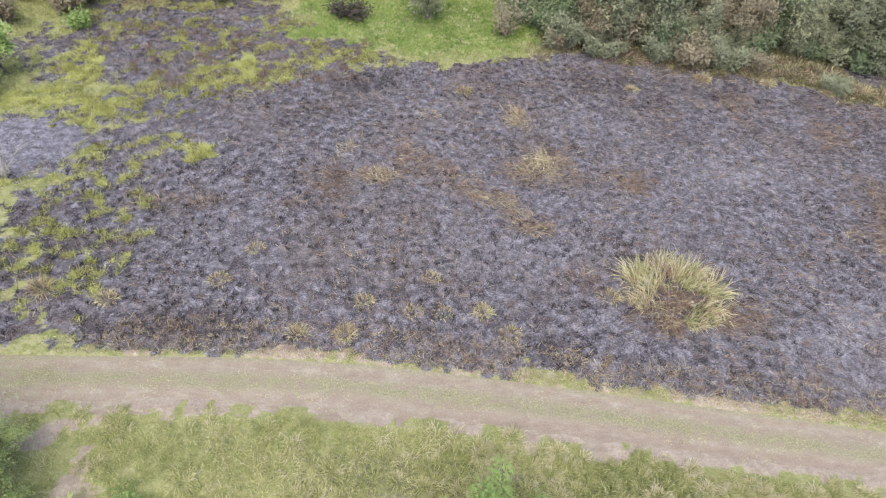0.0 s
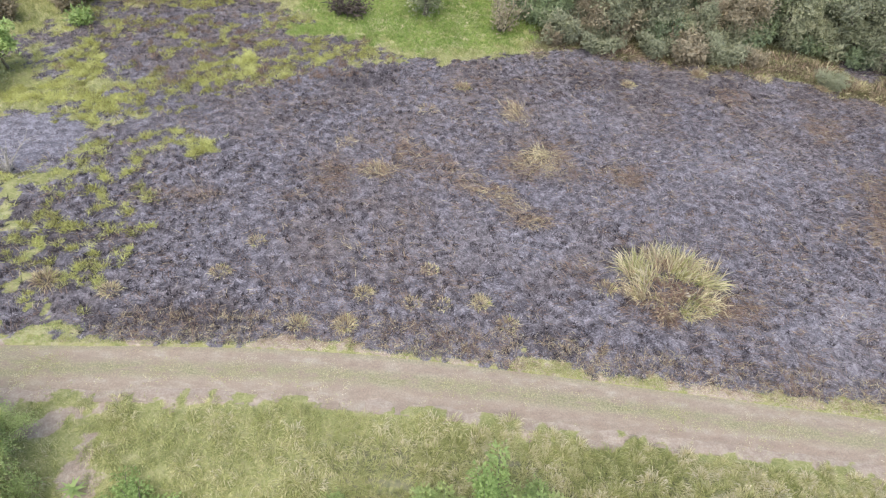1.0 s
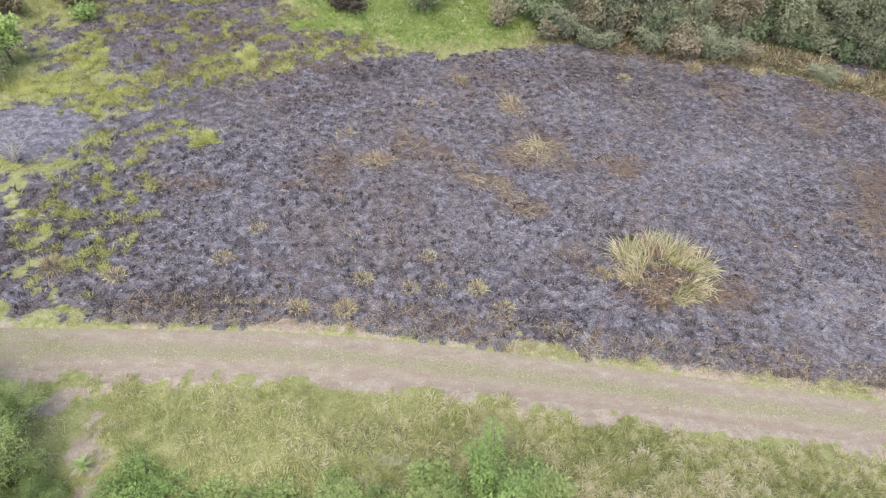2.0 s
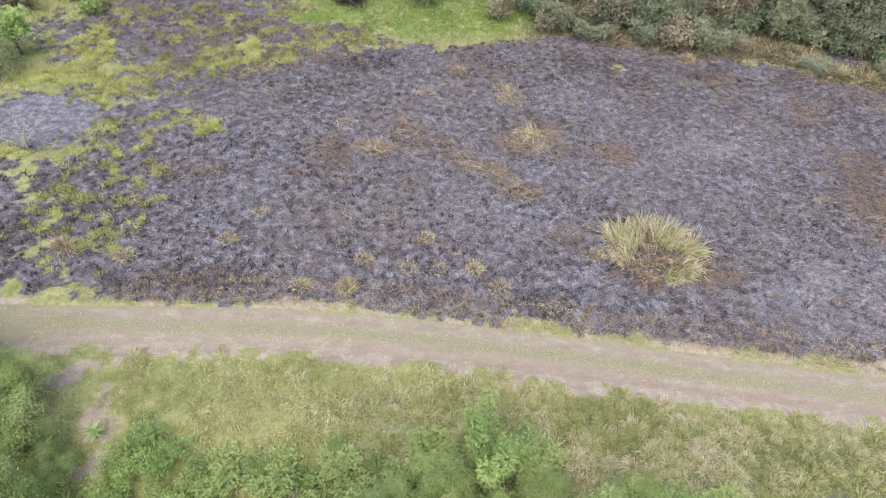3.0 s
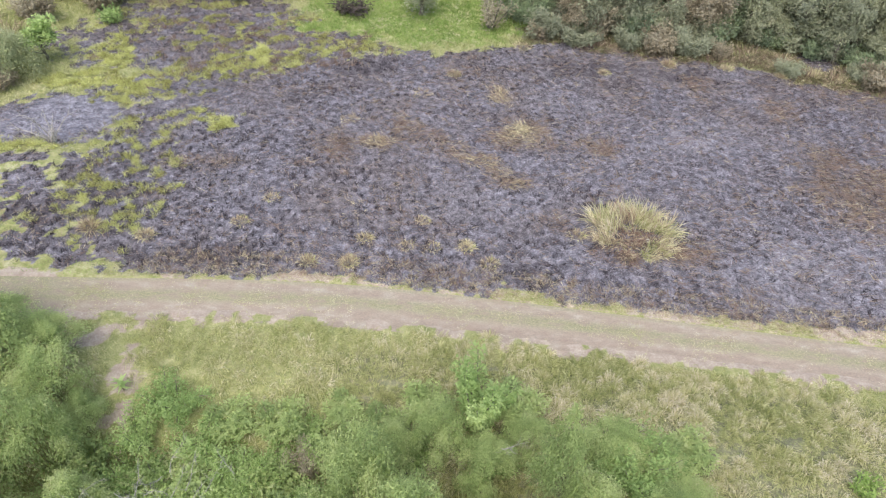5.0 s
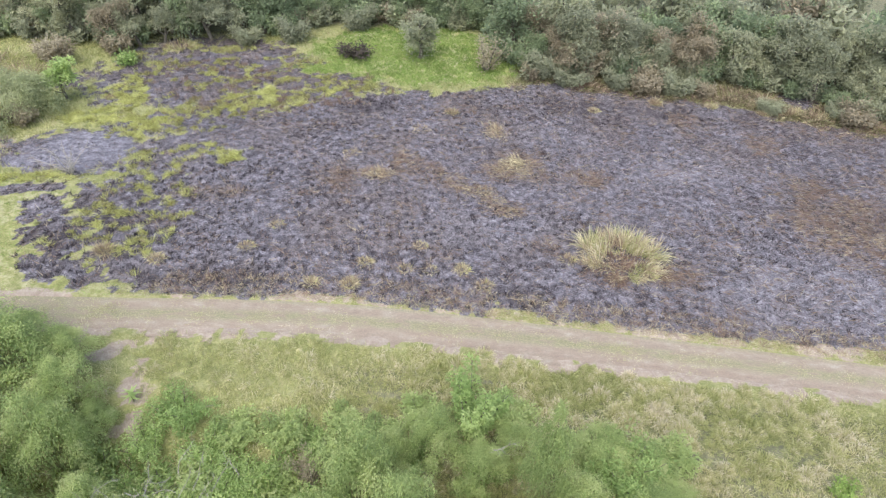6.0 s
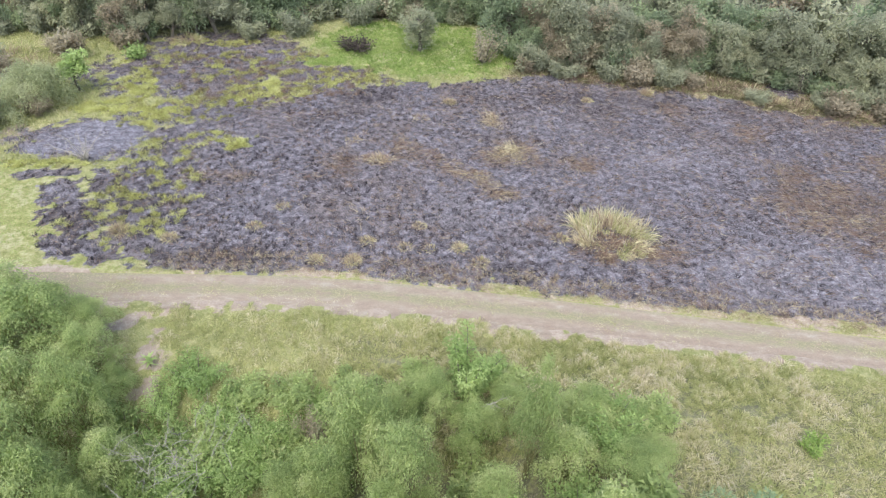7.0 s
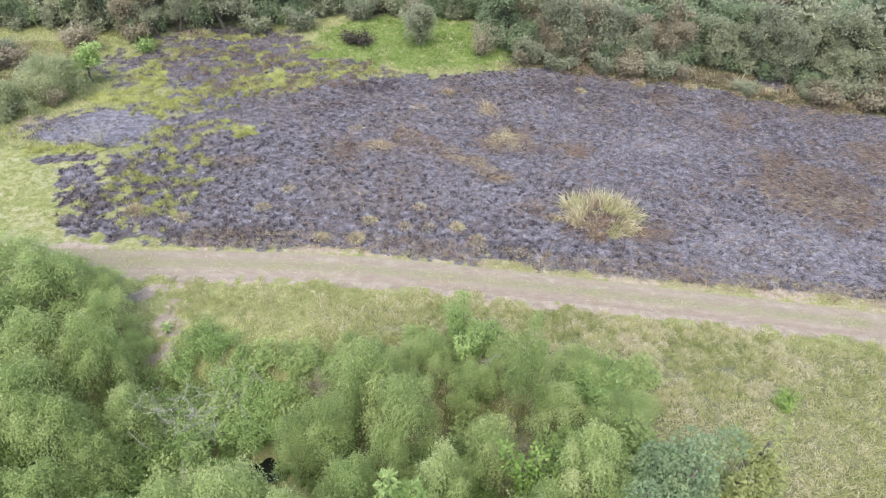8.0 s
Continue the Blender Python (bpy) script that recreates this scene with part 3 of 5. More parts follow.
# burnt-down tussock crowns: dark, dense, standing a little higher
gx, gy = np.meshgrid(np.arange(FX0, FX1, 0.66), np.arange(FY0, FY1, 0.6))
x, y = gx.ravel() + r.uniform(-0.4, 0.4, gx.size), gy.ravel() + r.uniform(-0.36, 0.36, gx.size)
b, ye, lu, a, so = zones(x, y)
brown, pale, char = cinders(x, y)
keep = (b > 0.5) & (a < 0.3) & (r.rand(len(x)) < 0.5 - 0.22 * step(30, 46, y) - 0.22 * step(8, 20, x) + 1.1 * soft_noise(x, y, 4, 23) + 0.3 * char)
x, y, pale, char = x[keep], y[keep], pale[keep], char[keep]
# tint lightens over y 30 to 46: distance haze put into the colour
part("burnt_tussocks", tufts(x, y, r, 18, (0.30 - 0.08 * step(30, 46, y)) + 0.12 * r.rand(len(x)), 0.042, 0.7, 0.08, 0.31 + 0.06 * step(30, 46, y) + 0.06 * step(6, 18, x) + 0.3 * soft_noise(x, y, 3, 25) + 0.06 * pale - 0.1 * char, 0.10, False, 0.35), BURNT, None, "black burnt-down grass tussock stumps", "grass", kind="stuff")

# ash and half-burnt stalks; towards the east they lie combed one way by the wind
x, y = spots(270000, FX0, FX1, FY0, FY1, r)
b, ye, lu, a, so = zones(x, y)
brown, pale, char = cinders(x, y)
keep = (b > 0.5) & (r.rand(len(x)) < 0.44 + 0.8 * soft_noise(x, y, 1.4, 41) - 0.3 * (a > 0.5) + 0.2 * pale - 0.2 * char)
x, y, brown, pale, char = x[keep], y[keep], brown[keep], pale[keep], char[keep]
comb = np.where(r.rand(len(x)) < 0.2 + 0.4 * step(8, 20, x), -0.75 + 1.3 * soft_noise(x, y, 6, 47), r.uniform(0, 2 * np.pi, len(x)))
part("ash_litter", tufts(x, y, r, 2, 0.27 + 0.1 * step(8, 20, x), 0.026, 1.15, 0.06, 0.325 + 0.2 * soft_noise(x, y, 1.1, 45) + 0.14 * soft_noise(x, y, 7, 33) + 0.12 * pale - 0.12 * brown - 0.12 * char - 0.13 * step(36, 50, y), 0.15, False, 0.55, comb, -0.02), LITTER, None, "pale grey ash and half-burnt stalks lying flat", "ash", kind="stuff")

# straw left over in flattened streaks across the field
x, y = spots(90000, FX0, FX1, FY0, FY1, r)
b, ye, lu, a, so = zones(x, y)
streak = streaks(x, y) + 1.2 * soft_noise(x, y, 1.9, 51, 3)
odds = 0.075 + 0.75 * step(-0.3, 0.7, streak) + 0.14 * step(0.0, 0.35, soft_noise(x, y, 5, 53))
keep = (b > 0.5) & (a < 0.5) & (r.rand(len(x)) < odds)
x, y, streak = x[keep], y[keep], streak[keep]
flow = -0.75 + 1.6 * soft_noise(x, y, 4, 55) + np.pi * (r.rand(len(x)) < 0.25)
golden = np.maximum.reduce([blob(x, y, 8.4, 39.8, 2.4, 2.2), blob(x, y, 6.8, 46.4, 1.2, 2.6, 15), blob(x, y, -3.9, 37.4, 1.7, 1.1), blob(x, y, 5.5, 34.6, 2.6, 0.8, -35), blob(x, y, 38.5, 31.6, 2.2, 1.4) - 0.2])
tone = 0.26 + 0.26 * step(-0.4, 0.5, golden) + 0.3 * soft_noise(x, y, 1.0, 57) + 0.25 * (r.rand(len(x)) < 0.16)
part("flattened_straw", tufts(x, y, r, 5, 0.8, 0.037, 1.05, 0.2, tone, 0.16, False, 0.45, flow), STRAW, None, "flattened brown and straw-coloured dry grass streaks", "grass", kind="stuff")

# yellow-green grass that the fire spared
x, y = spots(70000, FX0, 2, 21, 64, r)
bright, mixed, solid = spared(x, y)
lu = zones(x, y)[2]
keep = (r.rand(len(x)) < 0.8 * np.maximum(bright * 0.7, solid) * step(-0.3, 0.0, soft_noise(x, y, 0.7, 62, 2))) & (lu < 0.6)
xk, yk = x[keep], y[keep]
part("yellow_grass", tufts(xk, yk, r, 22, 0.46 + 0.4 * soft_noise(xk, yk, 0.8, 60), 0.042, 0.7, 0.25, 0.70 + 0.02 * spared(xk, yk)[2] + 0.7 * soft_noise(xk, yk, 0.9, 63, 2), 0.12, False, 0.6), YELLOW, None, "yellow-green grass tufts spared by the fire", "grass", kind="stuff")
keep = (r.rand(len(x)) < 0.30 * mixed * step(-0.05, 0.2, soft_noise(x, y, 1.3, 62, 3))) & (lu < 0.6)
xk, yk = x[keep], y[keep]
part("scorched_grass", tufts(xk, yk, r, 20, 0.42, 0.045, 0.72, 0.22, 0.50 + 0.6 * fbm(xk, yk, 0.9, 64), 0.13, False, 0.45), YELLOW, None, "scattered brownish yellow half-scorched grass tufts", "grass", kind="stuff")

keep = (r.rand(len(x)) < 0.09 * step(0.05, 0.3, fbm(x, y, 1.6, 68, 3)) * step(0, 0.3, blob(x, y, -20, 53, 18, 9.5, 8)) * (y > field_top(x) - 2)) & (lu < 0.7) & (solid < 0.5)
xk, yk = x[keep], y[keep]
part("scorched_stalks", tufts(xk, yk, r, 12, 0.55, 0.045, 0.5, 0.1, 0.26 + 0.4 * fbm(xk, yk, 1.2, 66), 0.14, False, 0.35), STRAW, None, "brown scorched stalks standing among burnt patches", "grass", kind="stuff")

# tall green grass of the far meadow and the mown grass beside the field
x, y = spots(70000, -48, 14, 18.5, 75, r)
b, ye, lu, a, so = zones(x, y)
keep = (r.rand(len(x)) < lu * (0.6 + 0.4 * (y > 45))) & (b < 0.5)
x, y = x[keep], y[keep]
part("meadow_grass", tufts(x, y, r, 6, np.where(y > 45, 0.5, 0.16), 0.05, 0.7, 0.2, 0.55 + 0.5 * fbm(x, y, 2.5, 65), 0.16, False, 0.4), LUSH, None, "fresh green meadow grass", "grass", kind="stuff")

# rough grass between the field and the woods
x, y = spots(46000, -58, 62, 33, 70, r)
b, ye, lu, a, so = zones(x, y)
keep = (b < 0.4) & (lu < 0.4) & (ye < 0.5) & (y > np.where(x < -25, 33, field_top(x) - 1.5)) & (y < wood_line(x) + 3) & (r.rand(len(x)) < 0.75 + 0.6 * fbm(x, y, 2, 75))
x, y = x[keep], y[keep]
east = x > 8.5
part("margin_grass", tufts(x[east], y[east], r, 8, 0.7 + 0.5 * soft_noise(x[east], y[east], 3, 76), 0.05, 0.7, 0.22, np.clip(0.30 + 0.3 * step(0.3, 0.6, blob(x[east], y[east], 33, 59, 4, 3)) + 0.8 * soft_noise(x[east], y[east], 1.8, 77), 0, 1), 0.2, False, 0.45), MARGIN, None, "brown and olive scruffy grass between field and wood", "grass", kind="stuff")
x, y = x[~east], y[~east]
part("rough_grass", tufts(x, y, r, 7, 0.6 + 0.5 * fbm(x, y, 3, 76), 0.05, 0.6, 0.22, np.clip(0.32 + 0.8 * fbm(x, y, 3, 77), 0, 1), 0.2, False, 0.4), TUSSOCK, None, "rough tall grass and weeds at the field's margin", "grass", kind="stuff")

# the verge between track and field
x = r.uniform(-20, 56, 6500)
y = road_far(x) + np.abs(r.normal(size=len(x))) * 0.6 - 0.10
b, ye, lu, a, so = zones(x, y)
patch = vnoise(x / 2.4, x * 0 + 3, 4)
keep = (r.rand(len(x)) < np.where(patch > 0.45, 0.75, 0.25)) & ((b < 0.6) | (r.rand(len(x)) < 0.2))
x, y, patch = x[keep], y[keep], patch[keep]
part("verge_grass", tufts(x, y, r, 8, 0.24, 0.03, 0.8, 0.2, 0.58 - 0.5 * (patch - 0.5) + 0.6 * fbm(x, y, 0.9, 67), 0.1, False, 0.6), TUSSOCK, None, "pale green grass verge along the track", "grass", kind="stuff")
x = r.uniform(-18, 56, 1500)
y = road_far(x) + r.uniform(0.3, 2.6, len(x))
part("verge_straw", tufts(x, y, r, 9, 0.5, 0.03, 0.8, 0.15, 0.5 + 0.5 * fbm(x, y, 1.2, 69), 0.1, False, 0.6), STRAW, None, "dry straw stubble at the burnt edge", "grass", kind="stuff")

# short weeds on the track
x, s = r.uniform(-33, 60, 26000), r.uniform(-3.4, -0.12, 26000)
y = road_far(x) + s
keep = r.rand(len(x)) < np.clip(step(1.1, 0.1, np.abs(s + 1.4)) * 0.9 + step(-19, -26, x) + 0.10, 0, 1) * step(-0.1, 0.25, fbm(x, y, 1.4, 71))
x, y = x[keep], y[keep]
part("track_weeds", tufts(x, y, r, 4, 0.11, 0.03, 0.95, 0.1, 0.45 + 0.6 * fbm(x, y, 1.5, 73), 0.07, False, 0.5, sink=-0.06), TUSSOCK, None, "sparse short weeds growing on the earth track", "weeds", kind="stuff")


# ---- near bank: tussocks ----
def tussock_set(seed, blades_n=110, size=1.0, tone=0.6):
    """A tussock of a few sheaves, each of which arches over to its own side."""
    r = np.random.RandomState(seed)
    sheaf = r.randint(0, 7, blades_n)
    az = 0.9 * sheaf + r.normal(size=blades_n) * 0.42
    op = np.clip(r.uniform(0.15, 0.75, 7)[sheaf] + np.abs(r.normal(size=blades_n)) * 0.3, 0.05, 1.3)
    way = np.stack([np.cos(az) * np.sin(op), np.sin(az) * np.sin(op), np.cos(op)], 1)
    base = np.stack([0.16 * np.cos(0.9 * sheaf) + r.normal(size=blades_n) * 0.09, 0.16 * np.sin(0.9 * sheaf) + r.normal(size=blades_n) * 0.09, np.zeros(blades_n) - 0.03], 1) * size
    v, q, t, c = blades(base, way, size * r.uniform(0.5, 1.05, blades_n), 0.025 * size, 1.1 * op + 0.2, tone + r.normal(size=7)[sheaf] * 0.1 + r.normal(size=blades_n) * 0.13, r)
    # tint climbs with height: mound shading painted in, dark core to pale tips
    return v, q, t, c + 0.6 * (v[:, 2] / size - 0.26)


def bank_spots(n, seed, pitch=0.0):
    """Places on the near bank: by chance, or on a loose grid of that pitch."""
    r = np.random.RandomState(seed)
    if pitch:
        gx, gd = np.meshgrid(np.arange(-24, 46, pitch), np.arange(0.1, 20, pitch * 0.9))
        n = gx.size
        x, d = gx.ravel() + r.uniform(-0.42, 0.42, n) * pitch, gd.ravel() + r.uniform(-0.4, 0.4, n) * pitch
    else:
        x, d = r.uniform(-24, 46, n), r.uniform(-0.1, 20, n)
    y = road_far(x) - ROAD_W - d
    soil = zones(x, y)[4]
    trail = np.abs(y - (8.5 + 0.32 * (x - 16))) < 0.35
    edge = step(0.1, 1.2, d + 0.8 * fbm(x, y, 1.5, 81) + 0.4)
    keep = (soil < 0.4) & (r.rand(n) < edge) & ~(trail & (x > 13) & (x < 21)) & ((d < 9.5) | (x > 9)) & (r.rand(n) < np.where(x < -12, 0.7, 1.0))
    return x[keep], y[keep]


def tussock_size(x, y):
    return 0.98 + 0.14 * step(-8, 8, x) + 0.8 * soft_noise(x, y, 2.0, 83)


tussocks = []
for k in range(9):
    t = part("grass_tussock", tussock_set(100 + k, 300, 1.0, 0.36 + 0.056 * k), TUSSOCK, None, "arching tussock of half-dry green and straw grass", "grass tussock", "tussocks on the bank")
    tussocks.append(t)
tx, ty = bank_spots(0, 5, 0.9)
placed = set()
near_first = np.argsort(np.hypot((tx - 12) / 2.6, ty - 12))
r = np.random.RandomState(15)
tone = np.clip(0.34 + 0.30 * step(-6, 5, tx) * step(40, 14, tx) + 1.4 * soft_noise(tx, ty, 3.0, 85) + 0.28 * np.random.RandomState(14).normal(size=len(tx)), 0, 1)
for n, i in enumerate(near_first[:280]):
    pick = int(np.clip(tone[i] * 8.99, 0, 8))
    size = float(tussock_size(tx[i], ty[i]) * r.uniform(0.8, 1.25))
    m = at(tx[i], ty[i], 0.02, r.uniform(0, 360)) @ Matrix.Diagonal((size, size, size * r.uniform(0.85, 1.2), 1))
    if pick in placed:
        o = tussocks[pick].copy()
        scene.collection.objects.link(o)
    else:
        o = tussocks[pick]
        placed.add(pick)
    o.matrix_basis = m
    if pick <= 2:
        o["label"] = "arching tussock of fresh green bank grass"
    if pick >= 7:
        o["label"] = "arching tussock of pale dry straw grass"
rest = near_first[280:]
sets = []
for i in rest:
    v, q, t, c = tussock_set(200 + i % 23, 110, 1.0, 0.0)
    size = tussock_size(tx[i], ty[i]) * r.uniform(0.8, 1.25)
    a = r.uniform(0, 6.28)
    rot = np.array(((math.cos(a), -math.sin(a), 0), (math.sin(a), math.cos(a), 0), (0, 0, 1)))
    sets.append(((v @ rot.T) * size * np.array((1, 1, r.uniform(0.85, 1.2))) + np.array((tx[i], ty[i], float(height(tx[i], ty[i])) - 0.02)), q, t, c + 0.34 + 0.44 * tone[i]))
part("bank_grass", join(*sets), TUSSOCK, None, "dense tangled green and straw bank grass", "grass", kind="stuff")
x, y = bank_spots(22000, 6)
keep = r.rand(len(x)) < np.where(x < -2, 0.55, 0.4)
x, y = x[keep], y[keep]
part("bank_undergrowth", tufts(x, y, r, 8, 0.42, 0.034, 0.65, 0.25, np.clip(0.16 + 0.8 * soft_noise(x, y, 2.2, 87), 0, 1), 0.2, False, 0.4), TUSSOCK, None, "short green grass between the tussocks", "grass", kind="stuff")


# ---- clumps of dry grass left standing in the field ----
def grass_clump(name, x, y, rx, ry, blades_n, tall, tone, label, seed, lean=0.55, swirl=None, green=0.0, width=0.03, green_mat=None):
    r = np.random.RandomState(seed)
    top = thing(name, label, "grass clump", "dry grass clumps in the burnt field")
    top.matrix_basis = at(x, y, 0.0)
    groups = [("dry_foliage", STRAW, int(blades_n * (1 - green)), tone)] + ([("green_foliage", green_mat or YELLOW, int(blades_n * green), 0.35 if green_mat else 0.82)] if green else [])
    for part_name, mat, n, shade in groups:
        a, q = r.uniform(0, 2 * np.pi, n), np.sqrt(r.rand(n))
        if part_name == "green_foliage":
            a = np.where(r.rand(n) < 0.7, r.uniform(-0.5, 1.9, n), r.uniform(4.3, 5.3, n))
            q = 0.45 + 0.5 * q
        px, py = rx * q * np.cos(a), ry * q * np.sin(a)
        az = (a + r.normal(size=n) * 0.7) if swirl is None else swirl + r.normal(size=n) * 0.55
        shade = shade + 0.25 * fbm(px, py, 0.9, 91)
        op = np.clip(lean * (0.35 + q) + r.normal(size=n) * 0.25, 0.03, 1.4)
        way = np.stack([np.cos(az) * np.sin(op), np.sin(az) * np.sin(op), np.cos(op)], 1)
        base = np.stack([px, py, np.full(n, -0.02)], 1)
        part(part_name, blades(base, way, tall * r.uniform(0.5, 1.15, n), width, 0.15 + 0.35 * op, shade + r.normal(size=n) * 0.2, r), mat, top)
    return top


def large_clump(x, y, label, seed):
    """The tall unburnt clump: a ring of leaning sheaves, straw to the west, yellow-green to the east and in front, with bent brown stems in its open heart."""
    r = np.random.RandomState(seed)
    top = thing("grass_clump", label, "grass clump", "dry grass clumps in the burnt field")
    top.matrix_basis = at(x, y, 0.0)
    for k in range(64):
        a, q = 2.4 * k + r.normal() * 0.2, math.sqrt((k + 0.5) / 64) * r.uniform(0.85, 1.12)
        px, py = 2.9 * q * math.cos(a), 2.7 * q * math.sin(a)
        heart = math.hypot(px + 0.1, (py + 0.3) / 0.8) < 1.35 or (py < -1.0 and px < 0.2)
        skirt = py < -1.2 and 0.2 <= px
        east = px > 0.5 and py > -0.9
        n = 44 if heart else 56
        az = a + r.normal() * 0.6 + r.normal(size=n) * (1.4 if heart else 0.85)
        op = np.clip((0.85 if heart else 0.28 + 0.42 * q) + r.normal(size=n) * 0.22, 0.05, 1.4)
        way = np.stack([np.cos(az) * np.sin(op), np.sin(az) * np.sin(op), np.cos(op)], 1)
        base = np.stack([px + r.normal(size=n) * 0.22, py + r.normal(size=n) * 0.22, np.full(n, -0.02)], 1)
        tall = r.uniform(0.8, 1.5) if heart else r.uniform(0.9, 1.5) if skirt else r.uniform(1.7, 2.9) if py > 0.3 else r.uniform(1.2, 2.0)
        fresh = r.rand() < (0.08 if heart else 0.7 if east or skirt else 0.35)
        tone = (0.58 + 0.1 * r.normal()) if fresh else (0.34 if heart else 0.76) + 0.15 * r.normal()
        part("sheaf", blades(base, way, tall * r.uniform(0.45, 1.1, n), 0.05, 0.12 + 0.36 * op, tone + r.normal(size=n) * 0.22, r), TUSSOCK if fresh else STRAW, top)


large_clump(15.7, 26.9, "large yellow-green and straw tall grass clump standing unburnt", 300)
grass_clump("grass_clump", 18.4, 25.2, 1.6, 1.0, 420, 0.9, 0.22, "brown scorched grass beside the large clump", 301, 0.95)
grass_clump("grass_clump", 13.8, 24.9, 1.3, 0.7, 260, 0.8, 0.16, "dark brown scorched grass at the large clump's foot", 302, 0.95)
for k, (x, y, rx, ry, n, tall, tone, swirl) in enumerate((
        (8.7, 40.6, 1.0, 0.8, 200, 1.5, 0.92, 3.9), (7.4, 39.2, 1.8, 1.5, 260, 1.2, 0.50, 3.4), (6.9, 46.4, 0.8, 1.8, 180, 1.2, 0.66, 2.4),
        (-3.9, 37.4, 1.3, 1.0, 220, 1.1, 0.52, 2.6), (4.6, 35.6, 1.9, 0.9, 300, 0.9, 0.52, -0.5), (-0.6, 45.9, 0.8, 0.6, 130, 0.7, 0.68, None),
        (-6.7, 40.6, 0.7, 0.6, 110, 0.6, 0.72, None), (7.4, 32.6, 1.4, 0.8, 220, 0.8, 0.5, -0.4))):
    grass_clump("grass_clump", x, y, rx, ry, n, tall, tone, "flattened straw-coloured grass clump in burnt field", 310 + k, 0.95, swirl, 0.0, 0.045)
for k, (x, y, n, tall, tone) in enumerate((
        (-12.6, 26.2, 90, 0.7, 0.72), (-3.6, 25.2, 110, 0.7, 0.80), (3.6, 24.9, 130, 0.8, 0.78), (-4.4, 22.6, 160, 0.9, 0.70), (-7.2, 22.5, 130, 0.8, 0.72),
        (-18.6, 24.2, 120, 0.8, 0.66), (0.4, 27.4, 70, 0.6, 0.74), (-0.6, 24.6, 60, 0.6, 0.70), (1.2, 24.6, 50, 0.6, 0.72), (-11.0, 29.0, 70, 0.6, 0.70),
        (17.6, 52.0, 100, 0.8, 0.62), (2.4, 49.6, 110, 1.0, 0.52), (11.6, 26.6, 90, 0.9, 0.55), (5.2, 23.3, 90, 0.8, 0.62), (-22.6, 24.6, 160, 1.3, 0.66),
        (31.0, 54.6, 120, 1.0, 0.78), (40.2, 54.2, 220, 1.3, 0.90), (43.0, 53.4, 200, 1.2, 0.86), (36.4, 53.6, 130, 0.9, 0.6), (24.8, 54.6, 160, 1.2, 0.5))):
    grass_clump("grass_tuft", x, y, 0.5, 0.42, int(2.2 * n), 0.85 * tall, tone, "small pale straw grass tuft in burnt field", 340 + k, 0.6, None, 0.1, 0.036)


# ---- woody plants ----
def wander(start, way, length, n, r, bend=0.25, lift=0.0):
    """A crooked line that starts at a place and runs a way."""
    pts, d = [np.array(start, float)], np.array(way, float) / np.linalg.norm(way)
    for k in range(n):
        d = d + r.normal(size=3) * bend * 0.5 + np.array((0, 0, lift))
        d /= np.linalg.norm(d)
        pts.append(pts[-1] + d * length / n)
    return np.array(pts)


def broadleaf(name, seed, tall, wide, leaf_mat, label, category="tree", leaf=0.25, count=5900, bare=0.16, group="", trunk_mat=None, low=0.3, tone=0.5, hang=0.9):
    """A tree: tapered trunk, forking limbs, and a crown of leaf clumps round the limb ends, with gaps."""
    r = np.random.RandomState(seed)
    top = thing(name, label, category, group)
    trunk = wander((0, 0, -0.15), (r.normal() * 0.12, r.normal() * 0.12, 1), tall * 0.62, 6, r, 0.16)
    base_r = 0.028 * tall
    part("trunk", tube(trunk, base_r * np.linspace(1.2, 0.4, len(trunk)), 7), trunk_mat or BARK, top)
    ends = []
    for k in range(9):
        f = r.uniform(low, 1.0)
        start = trunk[min(int(f * 6), 6)]
        a = k * 2.4 + r.normal() * 0.3
        limb = wander(start, (math.cos(a), math.sin(a), 0.55 + 0.5 * f), wide * r.uniform(0.55, 0.95), 5, r, 0.3, 0.06)
        part("limb", tube(limb, base_r * 0.42 * np.linspace(1, 0.25, len(limb)), 4), trunk_mat or BARK, top)
        ends += [limb[3], limb[4], limb[5]]
        for j in range(2):
            ends.append(limb[r.randint(1, 6)] + r.normal(size=3) * wide * 0.22 - (0, 0, tall * 0.12 * j))
    ends += [trunk[-1], trunk[-1] + (0, 0, tall * 0.12), trunk[-2]]
    ends = np.array(ends)
    ends[:, 2] = np.clip(ends[:, 2], tall * bare, tall * 0.93)
    per = count // len(ends)
    pts, ways, tones = [], [], []
    for e in ends:
        rad = wide * r.uniform(0.17, 0.34)
        d = ball_dirs(per, r)
        d[:, 2] = np.where(d[:, 2] < -0.3, -d[:, 2] * 0.6, d[:, 2])
        shell = rad * r.uniform(0.45, 1.08, per) ** 0.6
        p = e + d * shell[:, None] * (1, 1, 0.8)
        p[:, 2] -= hang * rad * r.rand(per) ** 2 * (1.1 - d[:, 2])
        pts.append(p)
        ways.append(unit(d + r.normal(size=(per, 3)) * 0.7 + (0, 0, -0.25)))
        # upper side of each leaf clump tinted lighter, as top light would
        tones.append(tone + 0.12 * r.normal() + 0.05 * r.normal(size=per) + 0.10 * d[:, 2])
    pts, ways, tones = np.concatenate(pts), np.concatenate(ways), np.concatenate(tones)
    pts[:, 2] = np.maximum(pts[:, 2], 0.05)
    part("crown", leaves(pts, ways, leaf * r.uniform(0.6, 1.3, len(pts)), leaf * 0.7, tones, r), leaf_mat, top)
    return top


